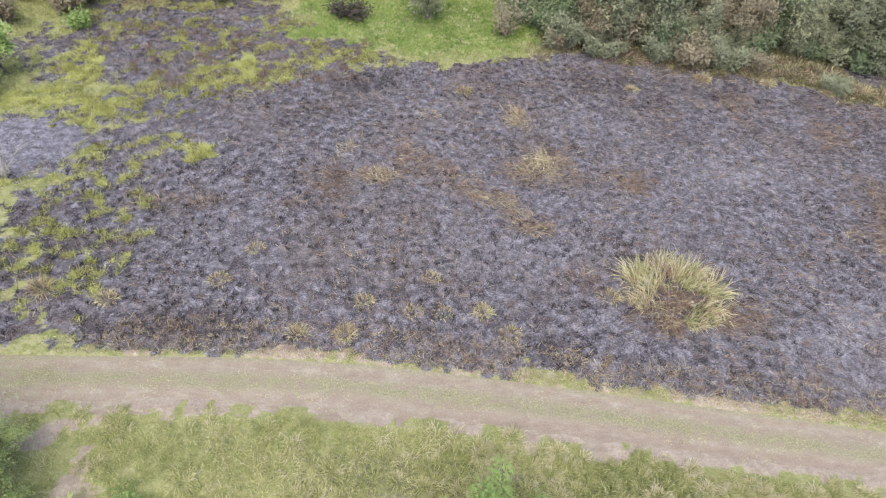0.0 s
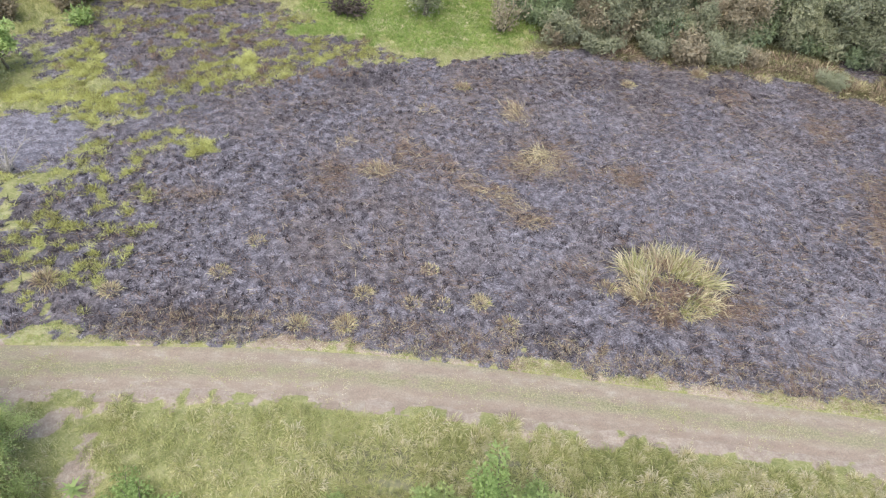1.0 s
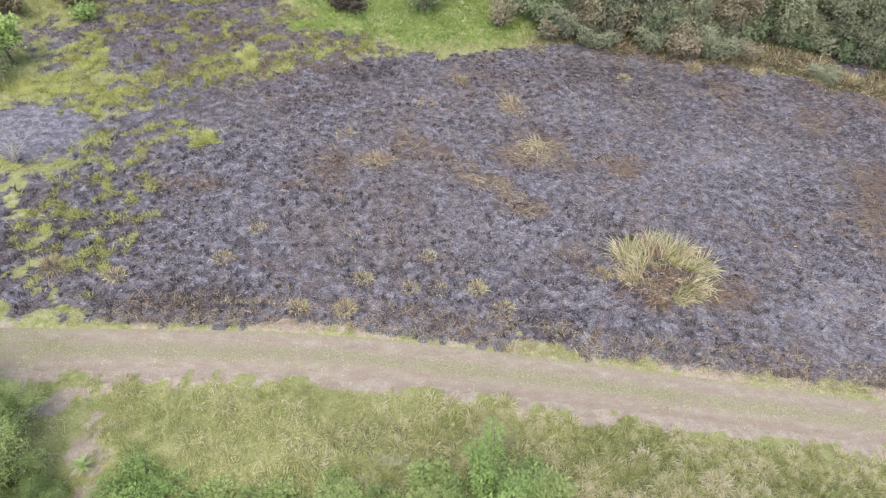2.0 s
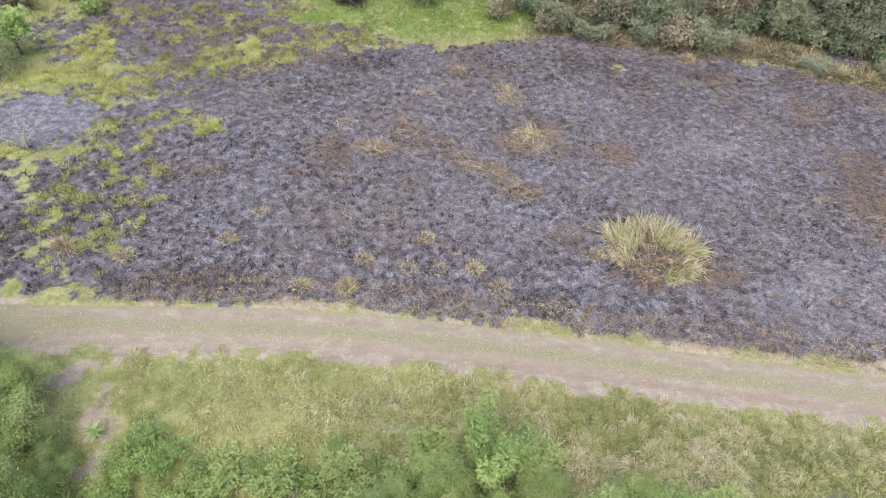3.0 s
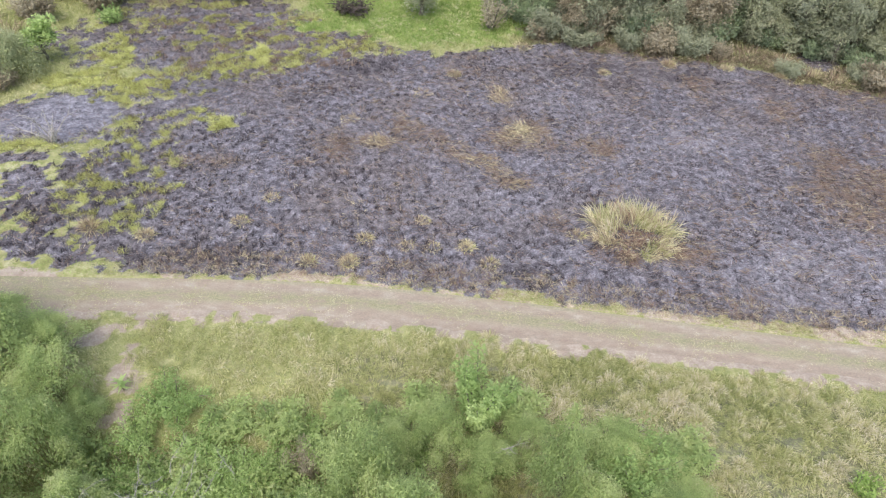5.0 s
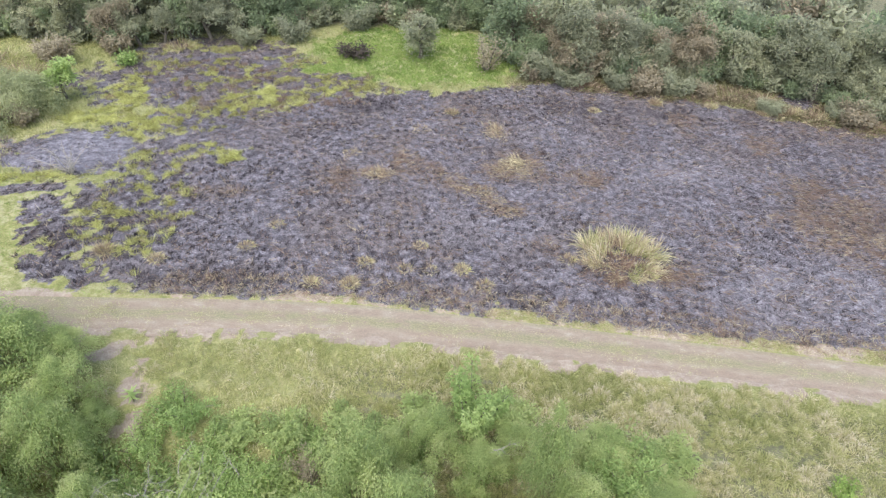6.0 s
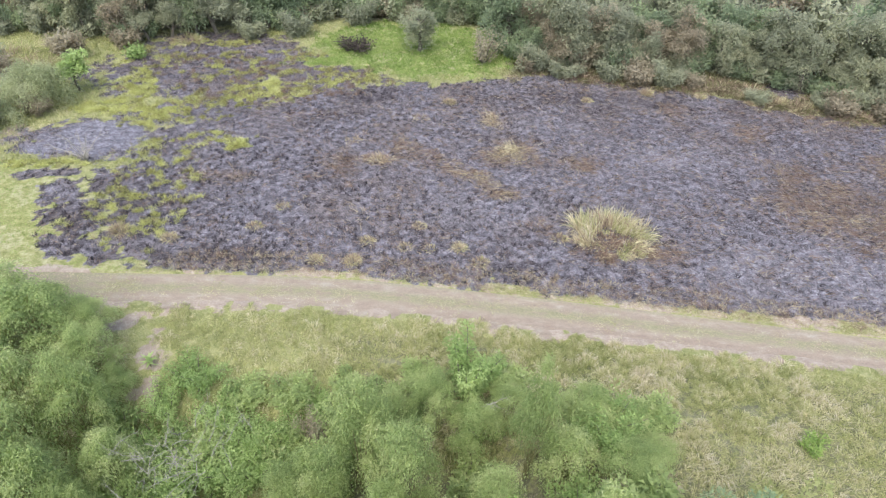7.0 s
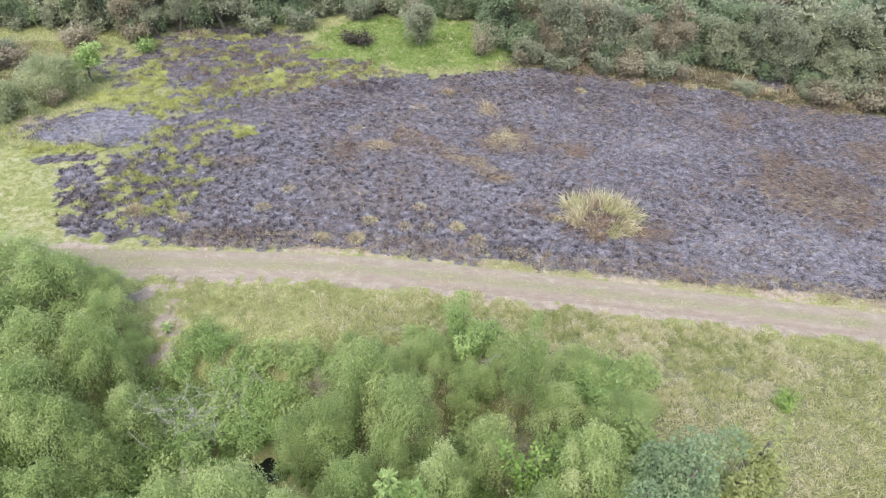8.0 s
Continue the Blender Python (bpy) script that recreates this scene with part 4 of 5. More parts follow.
def shrub(name, seed, tall, wide, leaf_mat, label, category="shrub", leaf=0.13, count=3300, group="", stem_mat=None):
    """A many-stemmed shrub: stems from one base, leaf sprays over an uneven dome."""
    r = np.random.RandomState(seed)
    top = thing(name, label, category, group)
    pts, ways, tones = [], [], []
    stems = 9
    for k in range(stems):
        a = 2 * math.pi * k / stems + r.normal() * 0.3
        line = wander((0.1 * math.cos(a), 0.1 * math.sin(a), -0.1), (math.cos(a) * wide * 0.7, math.sin(a) * wide * 0.7, tall * r.uniform(0.7, 1.3)), math.hypot(wide * 0.7, tall) * r.uniform(0.7, 0.95), 6, r, 0.22)
        part("stem", tube(line, 0.014 * tall * np.linspace(1.2, 0.3, 7), 4), stem_mat or BARK, top)
        n = count // stems
        f = r.uniform(0.25, 1.0, n) * 5.99
        i = f.astype(int)
        on = line[i] + (line[i + 1] - line[i]) * (f - i)[:, None]
        d = ball_dirs(n, r)
        p = on + d * (wide * 0.32 * r.uniform(0.2, 1, n) ** 0.5)[:, None]
        p[:, 2] = np.maximum(p[:, 2], 0.03)
        # d's upward share lightens the tint: painted top light on the sprays
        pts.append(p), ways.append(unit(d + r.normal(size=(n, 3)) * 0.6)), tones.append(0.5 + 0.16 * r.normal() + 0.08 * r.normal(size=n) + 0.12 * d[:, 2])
    pts = np.concatenate(pts)
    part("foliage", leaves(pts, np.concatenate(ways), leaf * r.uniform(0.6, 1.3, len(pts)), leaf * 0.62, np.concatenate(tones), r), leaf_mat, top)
    return top


def bamboo(name, seed, tall, wide, label, lobes=14, strings=62, per=15, leaf=0.13, tone=0.5, slim=1.0, leaf_mat=None, category="bamboo", group="bamboo clumps in the gully"):
    """A bamboo clump: arching culms from one base, each of which ends in a plume of leaves that hang down in strings."""
    r = np.random.RandomState(seed)
    top = thing(name, label, category, group)
    pts, ways, tones = [], [], []
    for k in range(lobes):
        a, q = 2.4 * k + r.normal() * 0.3, math.sqrt((k + 0.3) / lobes) * r.uniform(0.85, 1.1)
        out, rise = 0.8 * wide * q, tall * (0.93 - 0.50 * q ** 1.6 / slim + 0.06 * r.normal())
        t = np.linspace(0, 1, 8)
        line = np.stack([math.cos(a) * (0.12 + out * t ** 1.9), math.sin(a) * (0.12 + out * t ** 1.9), rise * (1.3 * t - 0.3 * t ** 3) - 0.1], 1)
        part("culm", tube(line, 0.035 * np.linspace(1.1, 0.25, 8), 5), CULM, top)
        rad, fall = wide * r.uniform(0.24, 0.44), r.uniform(1.2, 2.3) * slim
        centre, shade = line[-1] + np.array((0, 0, -0.3 * rad)), tone + 0.16 * r.normal()
        b = np.repeat(r.uniform(0, 2 * np.pi, strings), per)
        reach = np.repeat(r.uniform(0.35, 1.3, strings), per)
        u = np.tile(np.linspace(0.08, 1.0, per), strings) + r.normal(size=strings * per) * 0.03
        p = np.stack([np.cos(b) * rad * reach * np.sin(1.75 * u), np.sin(b) * rad * reach * np.sin(1.75 * u), rad * (0.75 * np.cos(1.5 * u) - fall * u ** 2 * 0.62)], 1)
        p = centre + p + r.normal(size=p.shape) * 0.075 * wide
        p[:, 2] = np.maximum(p[:, 2], 0.05)
        pts.append(p)
        ways.append(unit(np.stack([np.cos(b) * 0.55, np.sin(b) * 0.55, -0.25 - 0.7 * u], 1) + r.normal(size=p.shape) * 0.5))
        # last term paints light tops and shaded lower ends into each plume's tint
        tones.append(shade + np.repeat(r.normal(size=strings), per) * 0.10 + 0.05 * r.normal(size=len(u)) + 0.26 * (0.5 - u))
    pts = np.concatenate(pts)
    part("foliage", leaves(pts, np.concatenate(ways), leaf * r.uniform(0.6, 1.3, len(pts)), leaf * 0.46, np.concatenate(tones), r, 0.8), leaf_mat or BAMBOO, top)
    return top


def bare_branches(name, seed, tall, wide, label, material, category="dead tree", arms=8, thick=0.03, strewn=0.0):
    """Bare wood: arms from one base, each with twigs."""
    r = np.random.RandomState(seed)
    top = thing(name, label, category)
    for k in range(arms):
        a = 2 * math.pi * k / arms + r.normal() * 0.4
        start = (r.normal() * strewn, r.normal() * strewn * 0.7, 0.25 * strewn * r.rand() - 0.05)
        line = wander(start, (math.cos(a) * wide, math.sin(a) * wide, tall * r.uniform(0.6, 1.3)), math.hypot(wide, tall) * r.uniform(0.7, 1), 7, r, 0.28)
        line[:, 2] = np.maximum(line[:, 2], 0.0)
        branch = part("branch", tube(line, thick * np.linspace(1, 0.3, 8), 5), material, top)
        for j in range(11):
            i = r.randint(1, 8)
            twig = wander(line[i], line[i] - line[i - 1] + r.normal(size=3) * 0.3, math.hypot(wide, tall) * r.uniform(0.12, 0.35), 4, r, 0.4)
            twig[:, 2] = np.maximum(twig[:, 2], 0.0)
            part("twig", tube(twig, thick * 0.45 * np.linspace(1, 0.35, 5), 4), material, branch)
    return top


def plant_out(templates, places, seed, sink=0.1):
    """First use the templates themselves, then copies: rows of x, y, pick, scale."""
    used, r = set(), np.random.RandomState(seed)
    for x, y, pick, sx, sz in places:
        m = at(x, y, sink, r.uniform(0, 360))
        ob = templates[pick]
        if pick in used:
            ob = copy_thing(ob, m)
        used.add(pick)
        ob.matrix_basis = m @ Matrix.Diagonal((sx, sx, sz, 1))
    for k, ob in enumerate(templates):
        if k not in used:
            for o in (*ob.children_recursive, ob):
                bpy.data.objects.remove(o)


# ---- bamboo in the gully in front ----
BAM = [bamboo("bamboo_clump", 500, 6.0, 2.0, "feathery pale yellow-green bamboo clump in the gully", tone=0.62), bamboo("bamboo_clump", 501, 6.0, 2.0, "feathery light green bamboo clump in the gully", tone=0.56),
       bamboo("bamboo_clump", 502, 6.0, 2.0, "dense mid-green bamboo clump in the gully", tone=0.40), bamboo("bamboo_clump", 503, 6.0, 2.0, "feathery light green bamboo clump with drooping plumes", tone=0.60, lobes=17, strings=44),
       bamboo("bamboo_clump", 504, 6.0, 1.5, "slender pointed green bamboo rising over the gully", tone=0.36, lobes=15, strings=50, slim=0.8), bamboo("bamboo_clump", 505, 6.0, 1.4, "tall narrow column of pale yellow-green bamboo", tone=0.72, lobes=10, slim=1.5)]
# x, y, height of the tops over the track, spread, kind
GROVE = ((-22.5, 12.6, 6.0, 2.7, 3), (-19.8, 13.6, 3.8, 1.7, 1), (-22.8, 14.8, 3.4, 1.9, 1), (-17.7, 7.8, 6.0, 1.9, 0), (-20.9, 7.6, 6.2, 2.2, 3), (-15.2, 5.4, 2.9, 1.7, 0), (-18.0, 2.9, 5.1, 2.1, 1), (-16.0, 2.2, 3.0, 1.7, 2), (-20.0, 4.4, 6.0, 2.3, 1), (-18.6, 11.2, 4.2, 1.9, 1), (-16.9, 10.0, 2.0, 1.4, 2),
         (-24.6, 9.0, 6.2, 2.8, 1), (-25.5, 14.2, 6.0, 2.8, 3), (-27.5, 11.4, 6.5, 2.9, 2), (-23.0, 2.0, 6.0, 2.8, 1), (-17.2, -0.6, 4.0, 2.2, 2), (-20.0, -2.0, 5.0, 2.8, 2), (-13.8, -1.8, 3.2, 2.0, 1), (-24.5, 5.0, 6.2, 2.8, 2), (-28.6, 6.8, 6.2, 3.0, 1))
MIDDLE = ((-1.8, 6.5, 6.3, 2.0, 1), (0.7, 4.3, 6.9, 1.9, 3), (-3.6, 4.1, 4.7, 1.7, 1), (-1.8, 0.1, 5.7, 1.8, 2), (4.6, 8.4, 2.9, 1.7, 2), (7.5, 6.5, 8.8, 1.3, 4), (10.6, 8.6, 3.8, 1.7, 1), (9.4, 5.8, 4.3, 1.7, 0), (5.5, 2.9, 5.0, 1.8, 3), (2.9, 0.2, 6.0, 1.4, 5),
          (9.5, 0.0, 8.8, 1.4, 5), (7.9, -1.6, 6.2, 1.9, 1), (12.4, 4.8, 4.1, 1.7, 1), (1.8, 9.6, 3.6, 1.6, 1), (0.1, 2.2, 5.2, 1.5, 2), (11.5, -1.4, 6.0, 1.9, 3), (-5.2, 3.5, 3.1, 1.5, 1), (14.0, 6.4, 2.6, 1.5, 3), (6.8, 9.8, 2.2, 1.4, 1), (12.8, 8.0, 3.0, 1.5, 1), (-0.4, 9.0, 2.6, 1.5, 0))
FRONT = ((-7.0, -1.5, 6.8, 2.4, 0), (-4.4, -2.4, 6.2, 2.1, 0), (-10.2, -1.9, 5.2, 2.1, 3), (-8.8, -4.2, 6.0, 2.6, 1), (-1.0, -3.5, 5.5, 2.4, 1), (4.5, -3.0, 6.0, 2.4, 3), (9.5, -4.5, 7.0, 2.6, 1), (15.5, -4.2, 7.0, 2.6, 2))
rows = []
for x, y, top, wide, pick in GROVE + MIDDLE + FRONT:
    rows.append((x, y, pick, wide / (2.0, 2.0, 2.0, 2.0, 1.5, 1.4)[pick], (top - float(height(x, y))) / 6.0))
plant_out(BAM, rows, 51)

SHR = [shrub("shrub", 560, 2.2, 1.5, SHRUB, "leafy bright green shrub in the gully", group="gully shrubs"), shrub("shrub", 561, 2.2, 1.6, SHRUB, "dark green leafy shrub in the gully", group="gully shrubs"),
       shrub("shrub", 562, 2.0, 1.5, RUSSET, "dry brown withered shrub among bamboo", group="gully shrubs"), shrub("shrub", 563, 2.0, 1.7, BAMBOO, "pale green thicket shrub in the gully", group="gully shrubs", leaf=0.2)]
rows = []
r = np.random.RandomState(52)
for x, y, pick, sx, sz in ((-12.4, 11.2, 0, 1.25, 0.9), (-10.6, 9.4, 1, 1.2, 1.1), (-13.6, 7.6, 1, 1.3, 1.3), (-8.2, 8.2, 0, 1.1, 1.2), (-4.9, 8.8, 2, 0.8, 1.2), (-6.6, 10.6, 3, 1.0, 0.9),
                           (6.6, 3.0, 2, 0.9, 2.2), (7.6, -0.6, 0, 1.0, 2.4), (-5.6, 6.2, 1, 1.3, 1.4), (-2.4, 8.2, 3, 1.2, 1.4), (-14.6, 3.4, 1, 1.5, 1.4), (-11.8, 2.6, 3, 1.4, 1.5), (1.4, 11.8, 3, 1.0, 0.8),
                           (6.2, 11.8, 3, 1.1, 0.8), (-3.4, 11.6, 3, 0.8, 0.5), (14.4, 8.6, 3, 1.0, 0.7), (19.2, 0.4, 2, 0.9, 1.2), (-16.8, 8.2, 3, 1.2, 1.2), (22.6, -1.5, 0, 1.0, 0.9)):
    rows.append((x, y, pick, sx, sz))
for x, y, pick, sx, sz in ((-14.0, 9.6, 0, 1.0, 1.1), (-11.6, 7.6, 3, 1.3, 1.2), (-9.4, 10.6, 3, 1.0, 0.7), (-7.0, 8.6, 1, 1.1, 1.0), (-9.0, 6.4, 0, 1.2, 1.3), (-5.0, 10.4, 0, 0.8, 0.6), (-3.6, 9.6, 3, 1.1, 0.9), (-1.0, 10.6, 3, 1.0, 0.8),
                           (-6.2, 7.4, 3, 1.2, 1.3), (-3.6, 6.4, 0, 1.2, 1.6), (-12.4, 5.2, 1, 1.4, 1.5), (-15.0, 6.8, 3, 1.2, 1.2), (0.6, 9.6, 1, 1.0, 1.0), (10.8, 8.6, 3, 1.1, 1.0), (5.0, 9.0, 0, 1.0, 1.2)):
    rows.append((x, y, pick, sx, sz))
for k in range(44):
    rows.append((r.uniform(-25, 13), r.uniform(-5, 7.5), (1, 3, 1, 0)[k % 4], r.uniform(1.1, 1.6), r.uniform(1.0, 1.6)))
rows = [q for q in rows if math.hypot((q[0] + 7.6) / 1.9, (q[1] - 3.6) / 2.7) > 1.15] + [(-10.0, 4.4, 1, 0.9, 0.9), (-5.4, 4.8, 3, 0.9, 0.9), (-8.8, 6.8, 1, 0.8, 0.8)]
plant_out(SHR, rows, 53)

grey = broadleaf("gully_tree", 573, 8.6, 2.5, BLUEGREEN, "dense blue-green tree rising from the gully", leaf=0.17, count=11000, bare=0.1, low=0.15, tone=0.5)
grey.matrix_basis = at(12.7, -1.2, 0.1) @ Matrix.Diagonal((1.05, 1.05, 1.2, 1))
slim = broadleaf("slender_tree", 570, 7.8, 1.8, MUSTARD, "slender young tree with olive yellow-green leaves", leaf=0.18, count=3600, bare=0.25)
slim.matrix_basis = at(16.5, -0.5, 0.1) @ Matrix.Diagonal((1.15, 1.15, 1.34, 1))
fresh_tree = shrub("bright_tree", 574, 5.2, 1.7, SHRUB, "small tree with fresh bright green leaves", "tree", leaf=0.2, count=5200)
fresh_tree.matrix_basis = at(4.2, 11.0, 0.1)
coarse = broadleaf("broad_leaved_tree", 575, 9.4, 2.1, SHRUB, "yellow-green tree with broad shiny leaves in the gully", leaf=0.26, count=4200, bare=0.3, tone=0.62)
coarse.matrix_basis = at(1.0, -1.4, 0.1) @ Matrix.Diagonal((1.0, 1.0, 1.22, 1))
vivid = shrub("vivid_shrub", 576, 7.6, 1.5, LUSH, "vivid light green leafy shrub among bamboo", leaf=0.3, count=1500)
vivid.matrix_basis = at(7.6, 1.2, 0.1)
weed = shrub("weed_shrub", 577, 1.0, 0.9, LUSH, "small dark green weed bush on dry bank grass", leaf=0.16, count=700)
weed.matrix_basis = at(23.2, 7.4, 0.05)
fallen = bare_branches("fallen_branches", 571, 0.7, 1.7, "grey leafless fallen branches tangled over shrubs", DEADWOOD, "dead branches", 34, 0.017, 1.5)
fallen.matrix_basis = pose(-10.7, 4.5, 2.1, 8, -8, 20)
snag = bare_branches("leaning_cane", 572, 1.6, 1.2, "pale dry cane leaning out of bamboo", DEADWOOD, "dead cane", 1, 0.02)
snag.matrix_basis = pose(4.8, 7.0, 4.2, 0, 30, 40)

# still dark water at the bottom of the gully
bm = bmesh.new()
bmesh.ops.create_circle(bm, cap_ends=True, segments=48, radius=1.5)
for v in bm.verts:
    a = math.atan2(v.co.y, v.co.x)
    v.co *= 1 + 0.28 * math.sin(2 * a + 0.6) + 0.16 * math.sin(5 * a) + 0.1 * math.sin(9 * a + 1)
    v.co.y *= 0.6
me = bpy.data.meshes.new("gully_water")
bm.to_mesh(me)
bm.free()
wm, nt, links, bsdf = nodes_of("dark_water")
bsdf.inputs["Base Color"].default_value, bsdf.inputs["Roughness"].default_value = (0.012, 0.014, 0.010, 1), 0.06
me.materials.append(wm)
pool = tagged(new("gully_water", me), "dark still water at the bottom of the gully", "water", kind="structure")
pool.matrix_basis = pose(-7.8, 4.4, float(height(-7.8, 4.4)) + 0.6)

# a broad-leaved seedling on the bare soil
r = np.random.RandomState(58)
seedling = thing("seedling", "young broad-leaved green plant on bare soil", "plant")
seedling.matrix_basis = at(-15.5, 12.0, 0.02)
part("stem", tube(wander((0, 0, 0), (0.1, 0, 1), 0.9, 5, r, 0.1), np.linspace(0.03, 0.012, 6), 6), CULM, seedling)
for k in range(13):
    a = 2.4 * k
    way = np.array([(math.cos(a), math.sin(a), r.uniform(-0.2, 0.5))])
    part("leaf", leaves(np.array([(0, 0, 0.35 + 0.05 * k)]), unit(way), 0.62, 0.24, np.array([0.85]), r), SHRUB, seedling)

# ---- things standing in and round the field ----
dead = bare_branches("dead_tree", 580, 1.9, 1.0, "small bare bleached dead tree in grey ash", DEADWOOD, "dead tree", 7, 0.04)
dead.matrix_basis = at(-29.6, 34.6, 0.05) @ Matrix.Diagonal((1.6, 1.6, 1.4, 1))
stone = bmesh.new()
bmesh.ops.create_icosphere(stone, subdivisions=2, radius=0.2)
for v in stone.verts:
    v.co *= 1 + 0.3 * noise.noise(v.co * 6)
    v.co.z *= 0.75
me = bpy.data.meshes.new("pale_stone")
stone.to_mesh(me)
stone.free()
me.materials.append(PALE)
tagged(new("pale_stone", me), "pale rounded stone in the large grass clump", "stone").matrix_basis = at(16.75, 26.4, -0.14)

sapling = broadleaf("young_tree", 581, 6.4, 2.3, WOODS, "young grey-green tree standing in green meadow", leaf=0.21, count=3600, bare=0.1, low=0.12, tone=0.66)
sapling.matrix_basis = at(-1.6, 63.4, 0.1) @ Matrix.Diagonal((1.35, 1.35, 1.15, 1))
bush = shrub("withered_shrub", 582, 3.2, 1.9, RUSSET, "thin reddish-brown withered shrub in green grass", count=1100, leaf=0.22)
bush.matrix_basis = at(6.2, 61.0, 0.05) @ Matrix.Diagonal((1.3, 1.3, 1.35, 1))
scorched = shrub("scorched_bush", 583, 1.6, 2.1, SCORCHED, "low black scorched bush on green meadow", count=1100, leaf=0.26, stem_mat=CHARWOOD)
scorched.matrix_basis = at(-9.2, 62.6, 0.05) @ Matrix.Diagonal((1.35, 1.2, 0.9, 1))
light = shrub("green_shrub", 584, 1.6, 1.5, SHRUB, "small light green broad-leaved shrub", count=600, leaf=0.34)
light.matrix_basis = at(-33.8, 57.0, 0.05)
big = bamboo("large_bush", 585, 4.2, 3.4, "large feathery grey-olive bush at the field corner", lobes=18, strings=54, leaf=0.2, tone=0.55, leaf_mat=OLIVE, category="bush", group="bushes at the field corner")
big.matrix_basis = at(-38.4, 44.2, 0.1)
side_bush = bamboo("large_bush", 587, 3.2, 3.0, "feathery grey-green bush beside reed grass", lobes=14, strings=50, leaf=0.2, tone=0.6, leaf_mat=OLIVE, category="bush", group="bushes at the field corner")
side_bush.matrix_basis = at(-41.0, 39.6, 0.1)
topper = broadleaf("pale_leaved_tree", 586, 5.0, 2.0, SHRUB, "tree with pale green large leaves", leaf=0.32, count=2600, bare=0.5, tone=0.8)
topper.matrix_basis = at(-36.4, 48.0, 0.1)
EDGE = [shrub("edge_shrub", 590, 2.2, 1.9, WOODS, "grey-green shrub at the wood's edge", leaf=0.26, count=2600, group="shrubs at the wood's edge"), shrub("edge_shrub", 591, 2.2, 1.9, RUSSET, "brown withered shrub at the wood's edge", leaf=0.26, count=2000, group="shrubs at the wood's edge")]
WEST_EDGE = ((-41.5, 46.5, 0, 1.2, 1.0), (-50.0, 53.0, 0, 1.4, 1.1), (-47.0, 50.0, 1, 1.6, 1.0), (-41.5, 56.5, 1, 1.4, 1.3), (-36.5, 60.2, 1, 1.3, 1.2), (-23.0, 65.0, 0, 1.2, 1.0), (-17.6, 66.4, 0, 1.3, 1.3), (-46.8, 40.0, 0, 1.7, 1.2), (-41.6, 38.8, 0, 1.2, 0.9), (-37.8, 42.4, 1, 0.9, 0.9), (-9.6, 71.5, 0, 1.3, 1.4))
EAST_EDGE = ((45.6, 52.6, 1, 1.4, 1.1), (47.6, 53.6, 0, 1.2, 1.2), (24.0, 57.6, 1, 1.4, 1.3), (21.0, 58.2, 0, 1.2, 1.0), (27.4, 57.6, 0, 1.3, 1.2), (15.6, 58.6, 0, 1.3, 0.9), (50.6, 52.0, 1, 1.4, 1.1), (53.5, 51.0, 0, 1.5, 1.2), (12.6, 60.0, 0, 1.3, 1.3))
rows = list(WEST_EDGE + EAST_EDGE)
r = np.random.RandomState(60)
for k in range(7):
    x = 12.0 + 6.2 * k + r.uniform(-1.2, 1.2)
    rows.append((x, float(field_top(x)) + r.uniform(0.8, 3.4), int(r.rand() < 0.55), r.uniform(0.5, 1.1), r.uniform(0.4, 1.2)))
plant_out(EDGE, rows, 59, 0.05)
for k, (x, y, wide, tall) in enumerate(((-45.0, 42.8, 1.8, 1.0), (-48.5, 47.5, 1.8, 1.2), (-44.5, 50.5, 1.6, 1.0), (-49.5, 42.0, 1.8, 1.0), (-47.5, 55.0, 1.8, 1.0), (30.5, 58.8, 1.3, 0.7), (34.4, 58.0, 1.5, 0.7), (37.5, 57.0, 1.2, 0.7), (18.0, 58.2, 1.2, 0.6), (-42.0, 42.6, 1.6, 0.8), (-44.6, 45.6, 1.8, 1.0), (-43.0, 52.5, 1.6, 1.0), (-30.0, 62.5, 1.1, 0.6), (22.4, 57.9, 1.0, 0.6), (26.2, 57.0, 1.2, 0.6), (39.6, 53.9, 0.9, 0.7), (41.8, 53.2, 1.0, 0.7), (44.0, 54.4, 1.2, 0.8), (47.5, 52.0, 1.0, 0.7))):
    grass_clump("tall_grass", x, y, 1.5 * wide, 1.2 * wide, 700, 1.5 * tall + 0.3, 0.5 if x > 0 else 0.62, "tall olive and straw grass at the wood's edge", 700 + k, 0.7, None, 0.6, 0.06, MARGIN if x > 0 else TUSSOCK)


r = np.random.RandomState(65)
for k in range(26):
    x = 10.0 + 1.55 * k + r.uniform(-0.6, 0.6)
    y = float(field_top(x)) + r.uniform(-0.6, 2.2)
    straw = r.rand() < 0.4
    grass_clump("margin_clump", x, y, r.uniform(0.8, 1.7), r.uniform(0.6, 1.1), 230, r.uniform(0.7, 1.5), r.uniform(0.2, 0.5) + 0.25 * straw, "drooping straw grass at the burnt margin" if straw else "brown scorched grass at the burnt margin", 760 + k, 0.9, None, 0.35, 0.05, MARGIN)


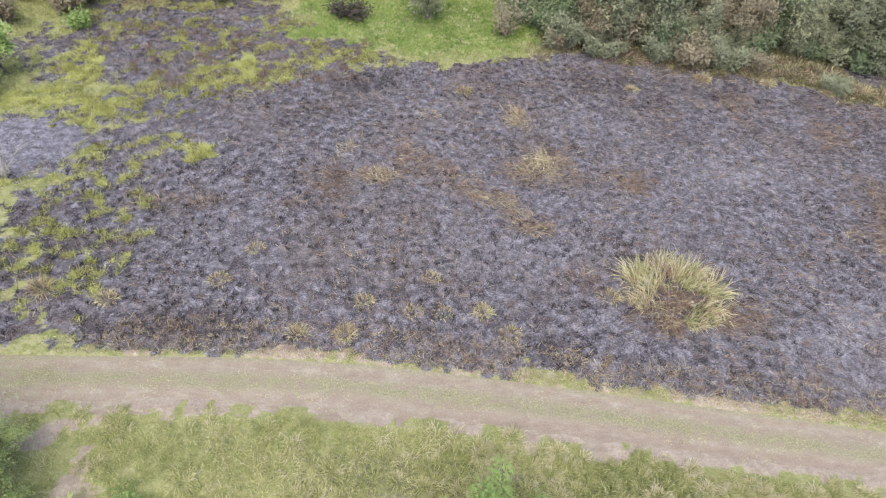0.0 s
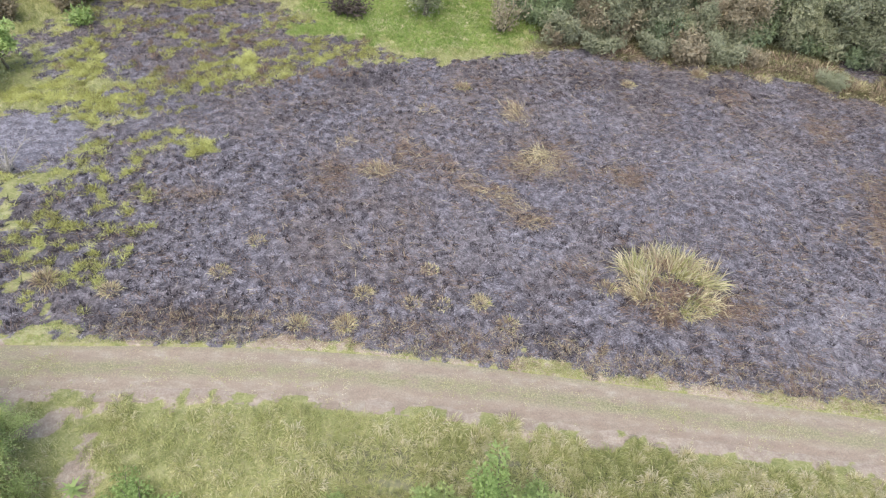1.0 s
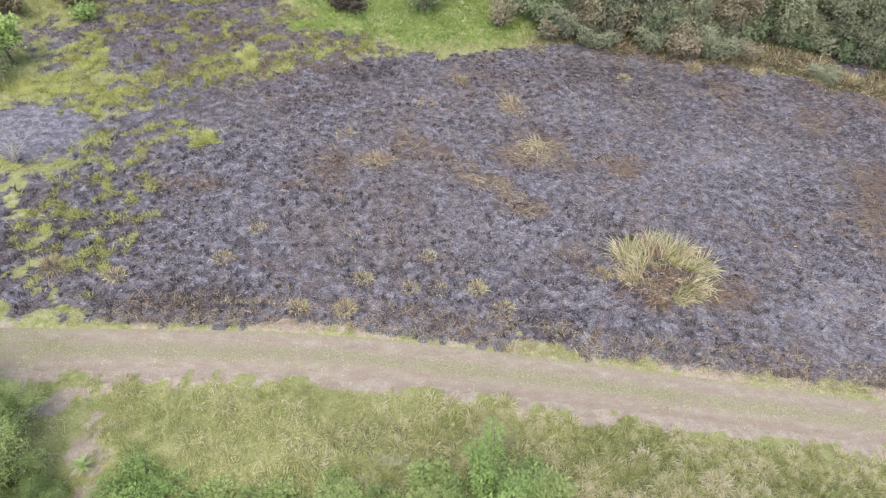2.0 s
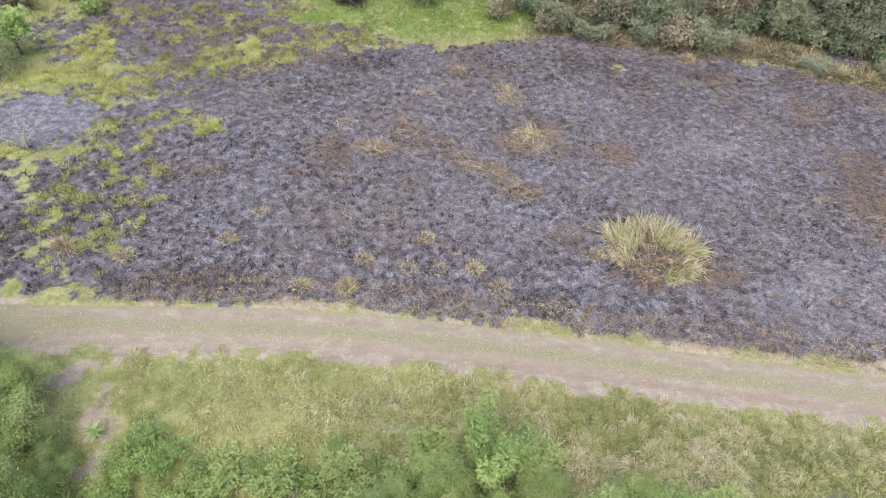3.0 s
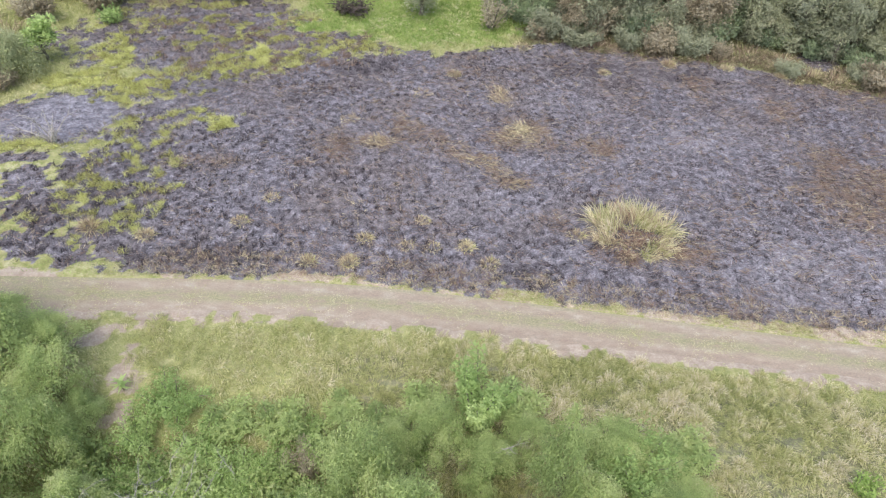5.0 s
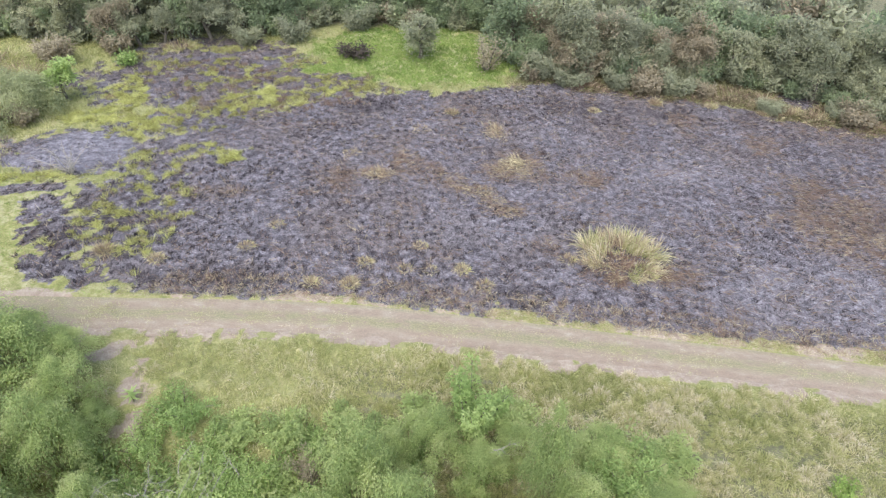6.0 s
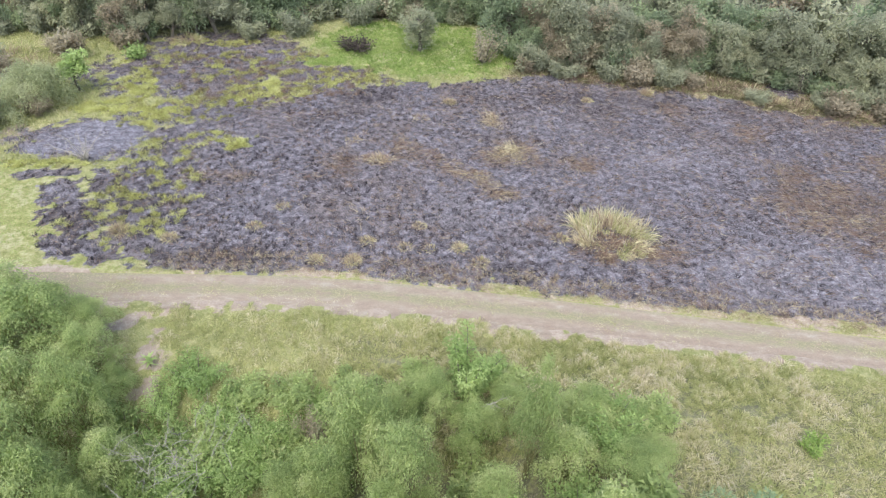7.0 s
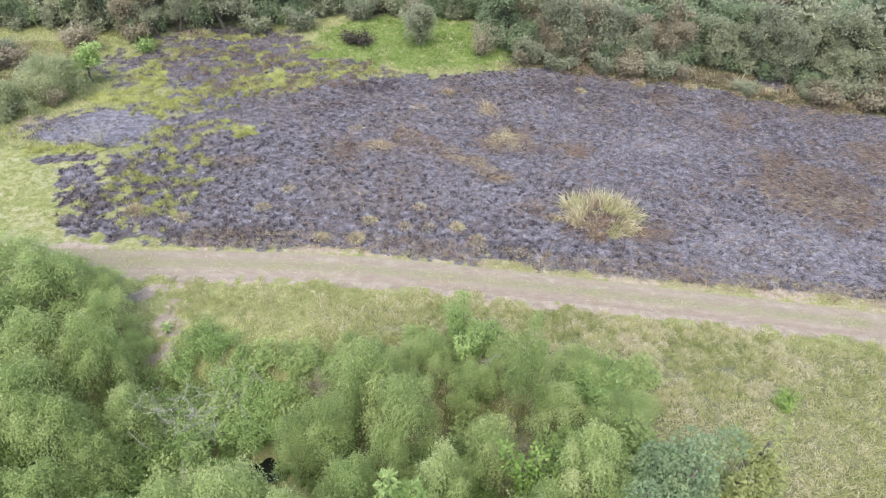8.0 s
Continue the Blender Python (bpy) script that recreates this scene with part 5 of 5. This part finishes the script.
# ---- the woods behind ----
WOOD = [broadleaf("woodland_tree", 600, 8.5, 3.2, WOODS, "grey-green broadleaf tree of the wood", group="woodland trees"), broadleaf("woodland_tree", 601, 9.0, 3.4, WOODS, "tall olive-green broadleaf tree of the wood", group="woodland trees"),
        broadleaf("woodland_tree", 602, 8.0, 3.2, DARKWOODS, "dark green dense woodland tree", group="woodland trees", bare=0.12, count=5900), broadleaf("woodland_tree", 603, 8.5, 3.4, RUSSET, "brownish half-withered woodland tree", group="woodland trees"),
        broadleaf("woodland_tree", 604, 7.0, 2.8, DARKWOODS, "rounded dark green tree at the meadow", group="woodland trees", bare=0.06, low=0.12, count=5900), broadleaf("woodland_tree", 605, 8.0, 3.0, WOODS, "slim pale-trunked tree of the wood", group="woodland trees", bare=0.42)]
FAR = [broadleaf("background_tree", 606 + k, 8.5, 3.3, m, l, group="trees deep in the wood", leaf=0.56, count=1100) for k, (m, l) in enumerate(((WOODS, "grey-green tree deep in the wood"), (DARKWOODS, "dark green tree deep in the wood"), (RUSSET, "brownish tree deep in the wood")))]
r = np.random.RandomState(61)
rows, far_rows = [], []


for row, (gap, back) in enumerate(((2.6, 0.8), (3.4, 3.6), (4.2, 7.6), (5.5, 12.5), (9.0, 20.0), (14.0, 30.0))):
    x = -66.0 if row else -60.0
    while x < 88:
        y = float(wood_line(x)) + back + r.uniform(-1.0, 1.0)
        pick = int(r.choice(6, p=(0.26, 0.22, 0.18, 0.12, 0.08, 0.14)))
        if row == 0 and -15 < x < 8:
            pick = 4 if r.rand() < 0.7 else 2
        if row < 2 and 12 < x < 24:
            pick = 3 if r.rand() < 0.4 else 0
        if row == 0 and -36 < x < -16:
            pick = 5 if r.rand() < 0.6 else 2
        if row == 0 and x > 24:
            pick = int(r.choice((0, 1, 3, 5)))
        size = r.uniform(0.75, 1.2) * (0.95 if row == 0 else 1.25)
        if blob(x, y, 66, 74, 6, 8) < 0:
            (far_rows if row > 1 else rows).append((x, y, (0, 0, 1, 2, 1, 0)[pick] if row > 1 else pick, size, size * r.uniform(0.9, 1.12)))
        x += gap * r.uniform(0.75, 1.25)
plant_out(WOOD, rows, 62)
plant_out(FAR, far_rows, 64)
UNDER = [shrub("undergrowth_shrub", 620, 2.6, 2.0, WOODS, "grey-green undergrowth shrub below woodland trees", leaf=0.34, count=1500, group="woodland undergrowth"), shrub("undergrowth_shrub", 621, 2.6, 2.0, DARKWOODS, "dark green undergrowth shrub below woodland trees", leaf=0.34, count=1500, group="woodland undergrowth"),
         shrub("undergrowth_shrub", 622, 2.6, 2.0, RUSSET, "brown withered undergrowth shrub below woodland trees", leaf=0.32, count=1300, group="woodland undergrowth")]
rows = []
for k in range(64):
    x = -58 + 1.95 * k + r.uniform(-0.6, 0.6)
    if not -34 < x < -19:
        rows.append((x, float(wood_line(x)) + r.uniform(-0.9, 1.6), int(r.choice(3, p=(0.45, 0.35, 0.2))), r.uniform(0.9, 1.3), r.uniform(0.8, 1.5)))
plant_out(UNDER, rows, 63)
